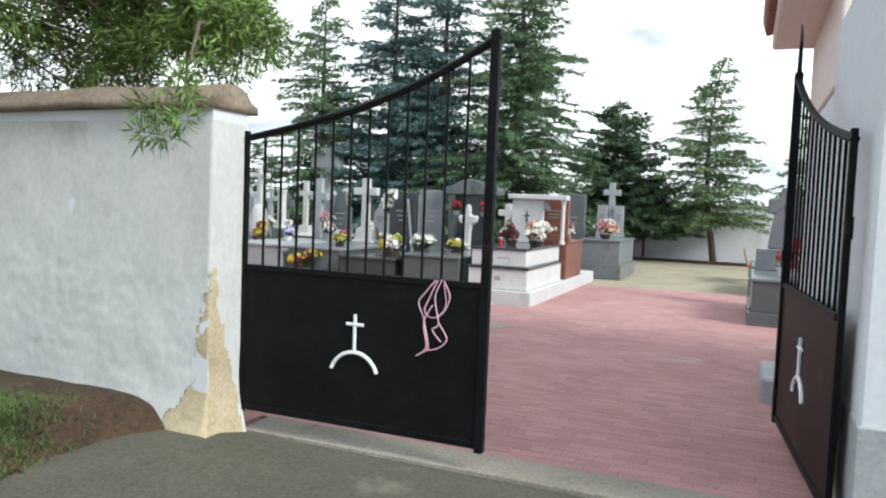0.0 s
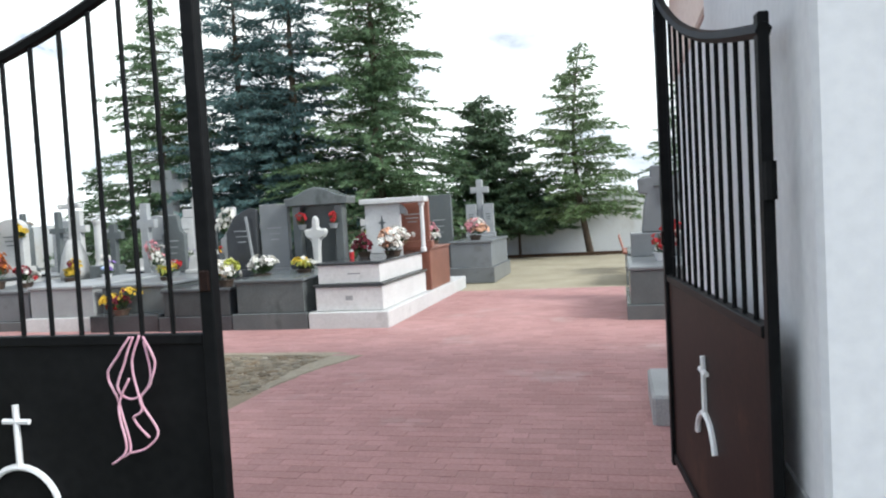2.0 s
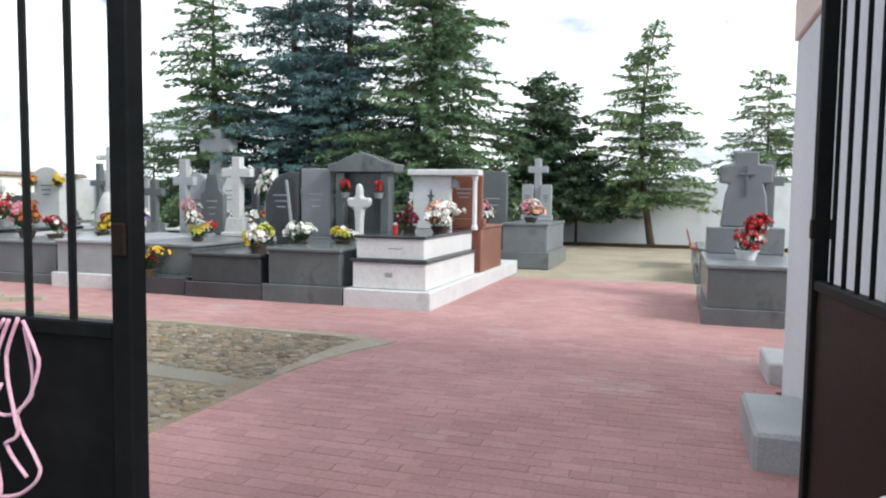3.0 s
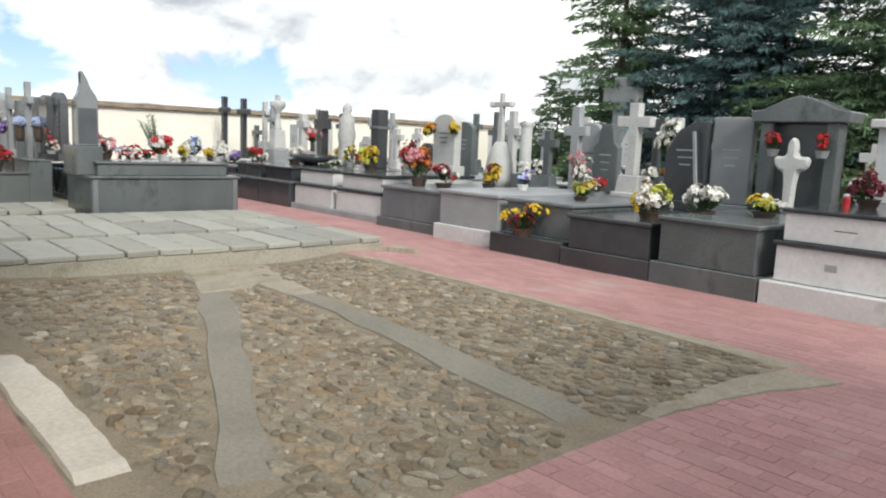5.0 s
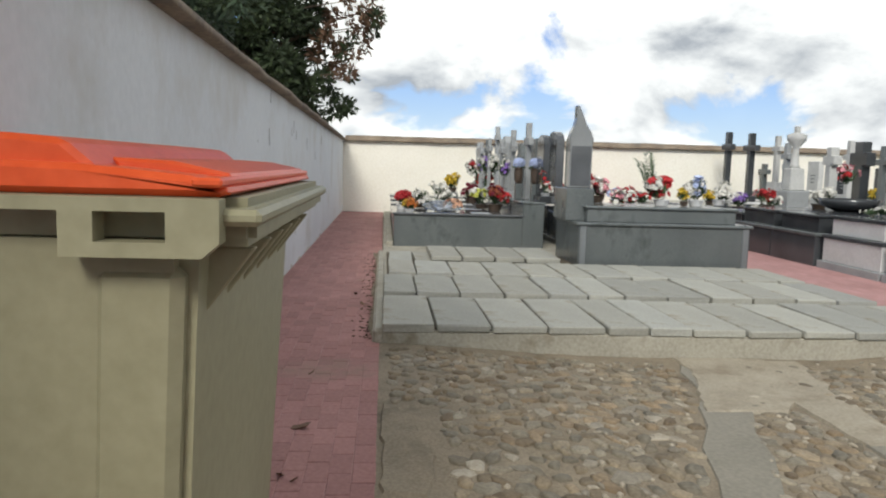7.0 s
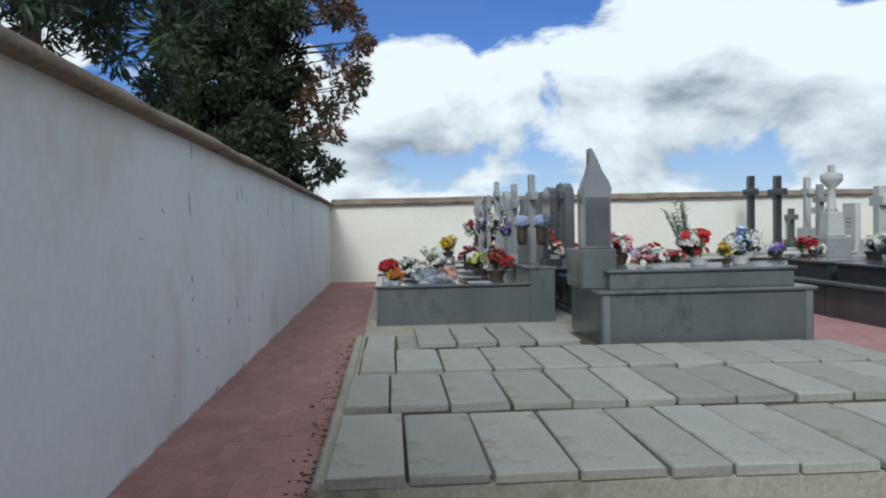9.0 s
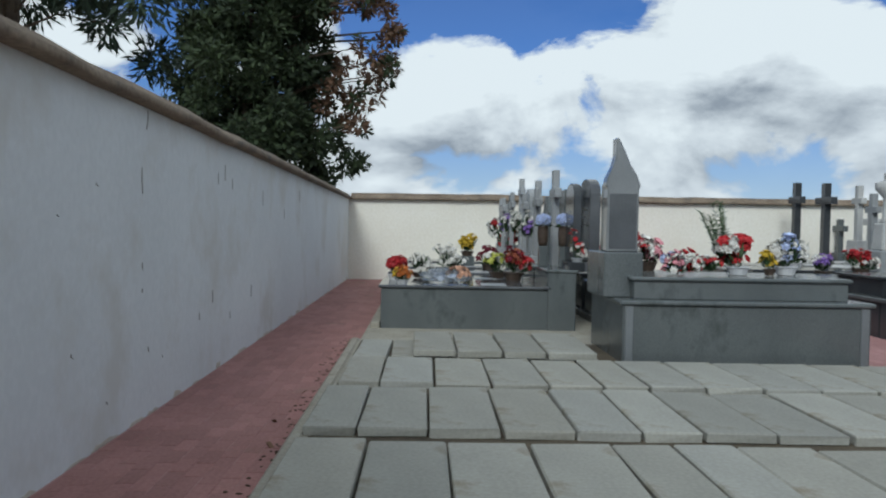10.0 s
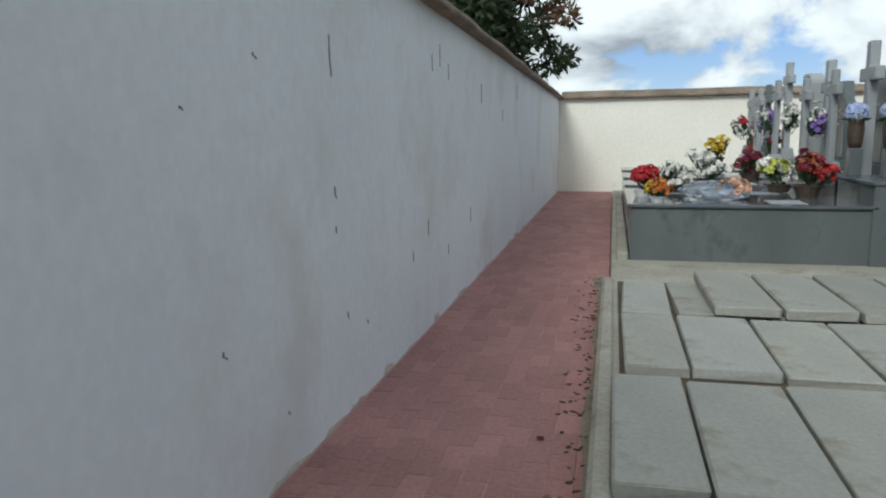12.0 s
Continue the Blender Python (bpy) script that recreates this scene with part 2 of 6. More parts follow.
M_CRACK = surface("dark_crack", (0.17, 0.165, 0.15), (0.30, 0.29, 0.265), 0.9, 9, 60, 0.0)
M_MARBLE = surface("white_marble", (0.54, 0.54, 0.53), (0.66, 0.66, 0.65), 0.45, 2.5, 30, 0.05, stain=(0.47, 0.47, 0.455), stain_scale=2.2, stain_at=0.6, each=0.06)
M_WSTONE = surface("weathered_white_stone", (0.40, 0.40, 0.385), (0.565, 0.56, 0.54), 0.8, 3, 50, 0.2, stain=(0.38, 0.37, 0.34), stain_scale=3.5, stain_at=0.58, each=0.08)
M_BROWN = surface("red_brown_granite", (0.15, 0.055, 0.035), (0.26, 0.11, 0.075), 0.35, 3, 140, 0.03)
M_IRON = surface("black_painted_iron", (0.004, 0.0045, 0.005), (0.009, 0.0095, 0.010), 0.5, 4, 25, 0.03, spec=0.10, stain=(0.022, 0.014, 0.011), stain_scale=3, stain_at=0.66)
M_RUST = surface("brown_painted_sheet", (0.008, 0.0045, 0.004), (0.022, 0.011, 0.008), 0.5, 2, 50, 0.06, spec=0.12, stain=(0.055, 0.026, 0.016), stain_scale=1.8, stain_at=0.55)
M_WROD = surface("white_painted_rod", (0.72, 0.72, 0.72), (0.82, 0.82, 0.82), 0.5, 8, 60, 0.05)
M_ROPE = surface("pink_rope", (0.62, 0.30, 0.40), (0.78, 0.50, 0.58), 0.9, 20, 150, 0.4)
M_BIN = surface("beige_plastic", (0.25, 0.234, 0.143), (0.31, 0.29, 0.185), 0.5, 1.2, 30, 0.04, stain=(0.215, 0.20, 0.125), stain_scale=1.5)
M_LID = surface("orange_red_plastic", (0.62, 0.075, 0.015), (0.75, 0.11, 0.03), 0.38, 1.5, 30, 0.03)
M_BLACK = surface("black_rubber", (0.012, 0.012, 0.012), (0.03, 0.03, 0.03), 0.7, 5, 60, 0.1)
M_CHROME = surface("galvanised_steel", (0.45, 0.45, 0.45), (0.6, 0.6, 0.6), 0.35, 5, 60, 0.02, metal=1.0)
M_BARK = surface("bark", (0.06, 0.045, 0.033), (0.14, 0.105, 0.075), 0.95, 6, 40, 0.8, stretch=(1, 1, 0.3))
M_NEEDLE = surface("cedar_needles", (0.050, 0.098, 0.048), (0.145, 0.23, 0.10), 0.7, 0.45, 6, 0.0, each=0.4, island=True)
M_BLUE = surface("blue_cedar_needles", (0.046, 0.094, 0.090), (0.125, 0.215, 0.21), 0.7, 0.45, 6, 0.0, each=0.4, island=True)
M_DCEDAR = surface("dark_cedar_needles", (0.020, 0.036, 0.020), (0.058, 0.090, 0.050), 0.75, 0.6, 8, 0.0, each=0.4, island=True)
M_DPINE = surface("dark_pine_needles", (0.040, 0.076, 0.040), (0.105, 0.165, 0.080), 0.7, 0.5, 6, 0.0, each=0.35, island=True)
M_NEEDLE2 = surface("young_cedar_needles", (0.075, 0.125, 0.048), (0.17, 0.25, 0.10), 0.7, 0.6, 6, 0.0, each=0.35, island=True)
M_PINEL = surface("pine_needles", (0.055, 0.098, 0.020), (0.175, 0.27, 0.055), 0.7, 0.9, 8, 0.0, each=0.4, island=True)
M_CYP = surface("cypress_scale_leaves", (0.013, 0.024, 0.008), (0.040, 0.060, 0.020), 0.75, 0.7, 8, 0.0, each=0.4, island=True)
M_DEAD = surface("withered_brown_leaves", (0.085, 0.048, 0.028), (0.17, 0.095, 0.055), 0.85, 1, 8, 0.0, each=0.35, island=True)
M_LEAF = surface("bouquet_leaves", (0.02, 0.045, 0.015), (0.06, 0.11, 0.035), 0.6, 4, 30, 0.0, each=0.3, island=True)
M_POT = surface("dark_plastic_pot", (0.05, 0.035, 0.025), (0.10, 0.07, 0.05), 0.5, 4, 40, 0.05)
M_WPOT = surface("white_plastic_pot", (0.66, 0.66, 0.66), (0.76, 0.76, 0.76), 0.45, 4, 40, 0.03)
M_CELLO = surface("crumpled_cellophane", (0.5, 0.55, 0.6), (0.75, 0.78, 0.82), 0.12, 6, 60, 0.1)
_cb = M_CELLO.node_tree.nodes["Principled BSDF"]
_cb.inputs["Transmission Weight"].default_value = 0.85
_cb.inputs["IOR"].default_value = 1.15
M_BENCH = surface("varnished_red_wood", (0.22, 0.08, 0.05), (0.36, 0.15, 0.10), 0.5, 4, 50, 0.1, stretch=(1, 0.1, 1))
PETAL = {}
for _n, _c in (("red", (0.44, 0.018, 0.024)), ("white", (0.78, 0.76, 0.70)), ("yellow", (0.66, 0.46, 0.035)), ("orange", (0.58, 0.18, 0.03)),
               ("pink", (0.68, 0.30, 0.34)), ("purple", (0.28, 0.16, 0.50)), ("maroon", (0.16, 0.012, 0.03)), ("blue", (0.52, 0.60, 0.85)), ("peach", (0.72, 0.42, 0.28)), ("lime", (0.50, 0.52, 0.10)), ("russet", (0.36, 0.10, 0.05))):
    PETAL[_n] = surface("petals_" + _n, tuple(0.72 * v for v in _c), _c, 0.7, 9, 60, 0.0, each=0.25, island=True)

# ---- builders ----


def finish(bm, smooth=False):
    me = bpy.data.meshes.new("mesh")
    bmesh.ops.recalc_face_normals(bm, faces=bm.faces)
    for f in bm.faces:
        f.smooth = smooth
    bm.to_mesh(me)
    bm.free()
    return me


def part(name, bm, material, parent, label="", smooth=False, loc=(0, 0, 0)):
    me = finish(bm, smooth) if isinstance(bm, bmesh.types.BMesh) else bm
    ob = new(name, me)
    if material and not me.materials:
        me.materials.append(material)
    ob.parent = parent
    ob.location = loc
    if label:
        ob["label"] = label
    return ob


def thing(name, loc, label, category, group="", rz=0.0):
    ob = new(name)
    ob.empty_display_size = 0.1
    ob.matrix_world = pose(*loc, 0, 0, rz)
    return tagged(ob, label, category, group)


def structure(name, bm, material, label="", category="", smooth=False):
    me = finish(bm, smooth) if isinstance(bm, bmesh.types.BMesh) else bm
    ob = new(name, me)
    me.materials.append(material)
    return tagged(ob, label, category, "", "structure")


def box(x0, x1, y0, y1, z0, z1, bevel=0.01, bm=None, taper=0.0, seg=1):
    """A box with worn edges; taper draws the top in."""
    own = bmesh.new()
    vs = [own.verts.new((x, y, z)) for z, k in ((z0, 0), (z1, taper)) for x, y in ((x0 + k, y0 + k), (x1 - k, y0 + k), (x1 - k, y1 - k), (x0 + k, y1 - k))]
    for q in ((0, 3, 2, 1), (4, 5, 6, 7), (0, 1, 5, 4), (1, 2, 6, 5), (2, 3, 7, 6), (3, 0, 4, 7)):
        own.faces.new([vs[i] for i in q])
    if bevel:
        bmesh.ops.bevel(own, geom=list(own.edges), offset=bevel, segments=seg, affect="EDGES")
    if bm is None:
        return own
    join(bm, own)
    return bm


def join(bm, other, m=None):
    me = bpy.data.meshes.new("tmp")
    other.to_mesh(me)
    other.free()
    if m is not None:
        me.transform(m)
    bm.from_mesh(me)
    bpy.data.meshes.remove(me)
    return bm


def prism(outline, depth, bevel=0.006, axis="y"):
    """A plate cut to an outline of (across, up) points, depth thick; it stands along x, or along y."""
    bm = bmesh.new()
    a = [bm.verts.new((u, -depth / 2, v) if axis == "y" else (-depth / 2, u, v)) for u, v in outline]
    b = [bm.verts.new((u, depth / 2, v) if axis == "y" else (depth / 2, u, v)) for u, v in outline]
    n = len(outline)
    bm.faces.new(a)
    bm.faces.new(list(reversed(b)))
    for i in range(n):
        bm.faces.new((a[i], b[i], b[(i + 1) % n], a[(i + 1) % n]))
    if bevel:
        sharp = [e for e in bm.edges if e.calc_face_angle(0) > 0.5]
        bmesh.ops.recalc_face_normals(bm, faces=bm.faces)
        sharp = [e for e in bm.edges if e.calc_face_angle(0) > 0.5]
        bmesh.ops.bevel(bm, geom=sharp, offset=bevel, segments=1, affect="EDGES")
    return bm


def rod(points, radius, sides=8, bm=None):
    """A round bar through the points; radius: one, or one a point."""
    own = bmesh.new()
    pts = [Vector(p) for p in points]
    rad = radius if isinstance(radius, (list, tuple)) else [radius] * len(pts)
    rings = []
    side = None
    for i, p in enumerate(pts):
        d = (pts[min(i + 1, len(pts) - 1)] - pts[max(i - 1, 0)]).normalized()
        if side is None:
            side = d.orthogonal().normalized()
        side = (side - d * side.dot(d)).normalized()
        up = d.cross(side)
        rings.append([own.verts.new(p + rad[i] * (side * math.cos(a) + up * math.sin(a))) for a in (2 * math.pi * k / sides for k in range(sides))])
    for r0, r1 in zip(rings, rings[1:]):
        for k in range(sides):
            own.faces.new((r0[k], r0[(k + 1) % sides], r1[(k + 1) % sides], r1[k]))
    own.faces.new(list(reversed(rings[0])))
    own.faces.new(rings[-1])
    if bm is None:
        return own
    return join(bm, own)


def lathe(profile, sides=16):
    """A turned body from (radius, height) points."""
    bm = bmesh.new()
    rings = [[bm.verts.new((r * math.cos(2 * math.pi * k / sides), r * math.sin(2 * math.pi * k / sides), z)) for k in range(sides)] for r, z in profile]
    for r0, r1 in zip(rings, rings[1:]):
        for k in range(sides):
            bm.faces.new((r0[k], r0[(k + 1) % sides], r1[(k + 1) % sides], r1[k]))
    bm.faces.new(list(reversed(rings[0])))
    bm.faces.new(rings[-1])
    return bm


def mesh_from(verts, faces, material):
    me = bpy.data.meshes.new("mesh")
    me.from_pydata([tuple(v) for v in verts], [], faces)
    me.update()
    me.materials.append(material)
    return me

# ---- ground and paving ----


def sheet(x0, x1, y0, y1, z, nx, ny, rise=None):
    bm = bmesh.new()
    g = [[bm.verts.new((x0 + (x1 - x0) * i / nx, y0 + (y1 - y0) * j / ny, z)) for i in range(nx + 1)] for j in range(ny + 1)]
    for j in range(ny):
        for i in range(nx):
            bm.faces.new((g[j][i], g[j][i + 1], g[j + 1][i + 1], g[j + 1][i]))
    if rise:
        for v in bm.verts:
            v.co.z += rise(v.co.x, v.co.y)
    return bm


structure("ground", sheet(-600, 600, -600, 600, -0.10, 4, 4), M_LAWN, "dry grassland reaching to the horizon", "ground")
structure("lawn", sheet(-22.4, 12, 11.2, 25.9, -0.03, 40, 20, lambda x, y: 0.015 * noise.noise((x, y, 0))), M_LAWN, "dry trampled lawn between the graves", "lawn")
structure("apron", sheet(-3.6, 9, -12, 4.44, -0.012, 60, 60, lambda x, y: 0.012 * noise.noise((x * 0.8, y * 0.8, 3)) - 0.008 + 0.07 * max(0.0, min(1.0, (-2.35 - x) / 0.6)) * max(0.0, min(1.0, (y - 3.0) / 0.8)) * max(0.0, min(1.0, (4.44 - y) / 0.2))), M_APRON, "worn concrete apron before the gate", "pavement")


def bank(x, y):
    edge = -3.02 - 0.34 * max(0.0, min(1.0, (4.1 - y) / 0.7)) - 0.16 * max(0.0, 3.2 - y) + 0.05 * noise.noise((x * 3, y * 3, 1))
    up = max(0.0, min(1.0, (edge - x) / 0.5)) * max(0.0, min(1.0, (y + 1.5) / 4.5))
    return 0.25 * up * up * (3 - 2 * up) + 0.030 * noise.noise((x * 2, y * 2, 5)) + 0.012 * noise.noise((x * 9, y * 9, 7)) - 0.04


structure("earth_bank", sheet(-16, -2.9, -6, 4.2, 0.0, 110, 90, bank), M_DIRT, "bare brown earth bank along the outer wall", "ground", True)


def blades(name, count, spread, material, label):
    rnd = random.Random(7)
    vs, fs = [], []
    for _ in range(count):
        x, y = spread(rnd)
        z = bank(x, y)
        for _k in range(5):
            a, h, w = rnd.uniform(0, 6.28), rnd.uniform(0.012, 0.04), 0.0035
            px, py = x + rnd.uniform(-0.03, 0.03), y + rnd.uniform(-0.03, 0.03)
            i = len(vs)
            vs += [(px - w * math.sin(a), py + w * math.cos(a), z - 0.01), (px + w * math.sin(a), py - w * math.cos(a), z - 0.01), (px + 0.05 * math.cos(a), py + 0.05 * math.sin(a), z + h)]
            fs.append((i, i + 1, i + 2))
    return tagged(new(name, mesh_from(vs, fs, material)), label, "grass", "", "stuff")


blades("grass", 3600, lambda r: (-4.1 + r.gauss(0, 0.40), 3.3 + r.gauss(0, 0.20)), M_GRASS, "sparse green grass tufts on the earth bank")


def slope_edge(y):
    return -8.30 + 0.08 * (y - 5.5)


bed = bmesh.new()
for x0, x1, y0, y1 in ((-3.02, 0.43, 4.74, 8.7), (-3.02, 6.0, 8.7, 11.45), (-2.97, 0.02, 11.45, 15.35), (-22.45, -3.02, 9.5, 11.75), (-22.45, -3.02, 4.45, 5.52)):
    box(x0, x1, y0, y1, -0.08, -0.0028, 0, bed)
PAVED = structure("pavement", bed, M_JOINT, "red brick paving with sandy joints", "pavement")


def dip(x, y):
    """The yard falls a little towards the platform."""
    a, b, c = (max(0.0, min(1.0, v)) for v in ((-5.9 - x) / 2.2, (y - 5.7) / 1.3, (9.55 - y) / 0.7))
    return -0.07 * a * a * (3 - 2 * a) * b * c


structure("yard_bed", sheet(-8.6, -3.02, 5.52, 9.5, -0.004, 170, 120, lambda x, y: dip(x, y) + 0.007 * (noise.noise((x * 5, y * 5, 2)) + 0.6 * noise.noise((x * 13, y * 13, 4))) * min(1.0, (y - 5.52) / 0.2, (9.5 - y) / 0.2)), M_EARTH, "sandy mortar bed of the cobbled yard", "pavement", True)

# boundary walls, coping
WALL_TOP = 1.82


def coping(length):
    """A rounded mortar cap along x, resting at height 0."""
    outline = ((-0.25, 0.0), (0.25, 0.0), (0.25, 0.045), (0.19, 0.065), (0.13, 0.125), (0.05, 0.155), (-0.05, 0.155), (-0.13, 0.125), (-0.19, 0.065), (-0.25, 0.045))
    bm = bmesh.new()
    n = max(2, int(length / 0.5))
    rings = []
    rnd = random.Random(int(length * 10))
    for i in range(n + 1):
        s, t = rnd.uniform(-0.010, 0.010), rnd.uniform(-0.010, 0.010)
        rings.append([bm.verts.new((length * i / n, u + s, v + t)) for u, v in outline])
    m = len(outline)
    for a, b in zip(rings, rings[1:]):
        for k in range(m):
            bm.faces.new((a[k], b[k], b[(k + 1) % m], a[(k + 1) % m]))
    bm.faces.new(rings[0])
    bm.faces.new(list(reversed(rings[-1])))
    return bm


def wall(name, x0, x1, y0, y1, top0, top1, along, material, label):
    """A rendered wall with a slightly uneven face."""
    bm = box(x0, x1, y0, y1, -0.1, 1.0, 0)
    for v in bm.verts:
        if v.co.z > 0.5:
            k = (v.co.x - x0) / (x1 - x0) if along == "x" else (v.co.y - y0) / (y1 - y0)
            v.co.z = top0 + (top1 - top0) * k
    return structure(name, bm, material, label, "wall")


WALL_S = wall("wall_south", -22.75, -2.98, 4.13, 4.45, 1.82, 2.00, "x", M_WALL, "long whitewashed boundary wall with stains and cracks")
cap = structure("coping_south", coping(19.9), M_COPE, "rounded brown mortar coping on the boundary wall", "coping", True)
cap.matrix_world = Matrix.Translation((-22.86, 4.29, 1.822)) @ Matrix.Rotation(-math.atan(0.18 / 19.8), 4, "Y")
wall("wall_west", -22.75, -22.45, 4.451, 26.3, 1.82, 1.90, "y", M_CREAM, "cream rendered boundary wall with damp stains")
cap = structure("coping_west", coping(22.0), M_COPE, "rounded brown mortar coping on the far wall", "coping", True)
cap.matrix_world = Matrix.Translation((-22.6, 4.5, 1.822)) @ Matrix.Rotation(radians(90), 4, "Z") @ Matrix.Rotation(-math.atan(0.08 / 21.8), 4, "Y")
wall("wall_north", -22.45, 12.0, 26.0, 26.3, 1.85, 1.85, "x", M_WALL, "whitewashed back wall behind the pines")
wall("wall_east", 12.0, 12.3, 4.4, 26.3, 1.9, 1.9, "y", M_WALL, "whitewashed side wall")
structure("bed_edging", box(-6.0, 6.0, 24.55, 24.67, -0.05, 0.07, 0.01), M_DIRT, "dark edging of the tree bed", "edging")
# outer face and ragged end beside the gate: dirty whitewash, flaked off the mortar near the corner, swelling at the foot


def bare(u, z):
    """Where the whitewash is gone: u runs from the corner, along the face (under 0) or into the reveal."""
    w = 0.05 * noise.noise((u * 9, z * 7, 3)) + 0.03 * noise.noise((u * 23, z * 21, 8))
    left = 0.015 + 0.10 * max(0.0, min(1.0, (0.95 - z) / 0.4)) + 0.22 * max(0.0, min(1.0, (0.36 - z) / 0.3))
    right = 0.03 + 0.24 * max(0.0, min(1.0, (0.98 - z) / 0.75))
    return z < 1.02 + w and -left + w < u < right + w


def swell(x, z):
    q = max(0.0, min(1.0, (x + 3.75) / 0.55))
    f = max(0.0, min(1.0, (0.34 - z) / 0.34))
    return 0.10 * q * f * f + 0.007 * noise.noise((x * 4, z * 4, 6)) + 0.004 * noise.noise((x * 15, z * 15, 2))


skins = {True: bmesh.new(), False: bmesh.new()}
us = [-8.0 + 0.25 * i for i in range(25)] + [-1.75 + 0.025 * i for i in range(70)] + [0.02 * i for i in range(16)]
zs = [-0.05 + 0.025 * i for i in range(45)] + [1.1 + 0.075 * i for i in range(12)]


def skin_point(u, z):
    if u <= 0:
        return (-2.972 + u + (swell(-3.0, z) if u > -0.02 else 0.0) * 0.6, 4.124 - swell(-2.97 + u, z), min(z, 1.985))
    return (-2.972 + 0.6 * swell(-3.0, z), 4.124 - swell(-3.0, z) * (1 - u / 0.3) + u, min(z, 1.985))


for flaked, bm in skins.items():
    grid = {}
    for i in range(len(us) - 1):
        for j in range(len(zs) - 1):
            if bare((us[i] + us[i + 1]) / 2, (zs[j] + zs[j + 1]) / 2) is flaked:
                vs = []
                for a, b in ((i, j), (i + 1, j), (i + 1, j + 1), (i, j + 1)):
                    if (a, b) not in grid:
                        x, y, z = skin_point(us[a], zs[b])
                        grid[(a, b)] = bm.verts.new((x, y + (0.006 if flaked and us[a] <= 0 else 0.0), z))
                    vs.append(grid[(a, b)])
                bm.faces.new(vs)
part("outer_render", skins[False], M_OUTER, WALL_S, "dirty streaked whitewash on the outer face", True)
part("bare_patch", skins[True], M_OCHRE, WALL_S, "bare ochre mortar where the whitewash flaked off", True)
structure("threshold", box(-2.96, 0.42, 4.43, 4.735, -0.09, 0.006, 0.006), M_SILL, "worn concrete threshold with rusty stains under the gate", "threshold")
# cracks and chips in the inner face
for cx, cz, h, lean in ((-10.24, 1.48, 0.16, 0.012), (-10.3, 1.86, 0.12, -0.02), (-9.62, 1.42, 0.02, 0.02), (-11.9, 1.6, 0.10, 0.01), (-12.1, 1.66, 0.14, 0.0), (-12.35, 1.58, 0.10, 0.01), (-10.25, 0.95, 0.05, 0.01), (-10.24, 0.8, 0.03, 0.0), (-9.35, 0.55, 0.03, 0.02), (-9.2, 1.25, 0.012, 0.01), (-10.35, 0.42, 0.035, 0.006), (-10.6, 0.33, 0.02, 0.004), (-11.4, 0.50, 0.06, 0.004), (-11.75, 0.62, 0.10, 0.0), (-12.3, 0.40, 0.07, 0.005), (-13.1, 0.55, 0.12, 0.0), (-13.6, 1.5, 0.16, 0.006), (-14.8, 1.35, 0.12, 0.0), (-15.9, 1.62, 0.15, 0.004), (-9.75, 0.22, 0.02, 0.01)):
    part("crack", prism(((-0.004, -h / 2), (0.004, -h / 2 + 0.01), (0.005 + lean, 0.0), (0.003 + lean, h / 2), (-0.002 + lean, h / 2), (-0.004 + lean, 0.0)), 0.004, 0), M_CRACK, WALL_S, loc=(cx, 4.4515, cz))
flake = bmesh.new()
rnd = random.Random(11)
x = -22.3
while x < -5.5:
    w = rnd.uniform(0.10, 0.38)
    h = rnd.choice((0.012, 0.02, 0.03, 0.04, 0.055))
    pts = [(x, 0.0)] + [(x + w * i / 6, h * (0.4 + 0.6 * rnd.random()) * (1 if 0 < i < 6 else 0.2)) for i in range(7)] + [(x + w, 0.0)]
    join(flake, prism(pts, 0.005, 0), Matrix.Translation((0, 4.4515, 0)))
    x += w + rnd.uniform(0.0, 0.5)
part("flaked_foot", flake, M_WCONC, WALL_S, "flaked render along the foot of the wall")

# building beside the gate
hall = bmesh.new()
box(0.43, 7.0, 4.13, 6.17, -0.1, 2.75, 0.015, hall)
structure("wall_chapel_south", hall, M_WHITE, "smooth white painted wall of the gatehouse", "wall")
structure("dado", box(0.424, 7.0, 4.118, 4.60, -0.1, 0.62, 0.006), M_DADO, "grey cement dado at the foot of the white wall", "dado")
structure("wall_chapel_north", box(0.47, 7.0, 6.175, 8.70, -0.1, 2.40, 0.01), M_WHITE, "white painted lower wall of the chapel", "wall")
# same wall from 2.4 m up, coloured pink
structure("wall_chapel_upper", box(0.45, 7.0, 6.176, 8.71, 2.404, 3.16, 0.01), M_PINK, "pink upper wall band under the eave", "wall")
structure("eave", box(0.08, 7.0, 6.18, 8.80, 3.16, 3.34, 0.02), M_PINK, "pink plastered eave under the roof", "eave")
roof = bmesh.new()
for i in range(16):
    y = 6.20 + 0.17 * i
    join(roof, rod([(0.0, y, 3.37), (3.5, y, 4.5)], 0.085, 8))
structure("roof", roof, M_TILE, "brown clay tile roof edge", "roof", True)


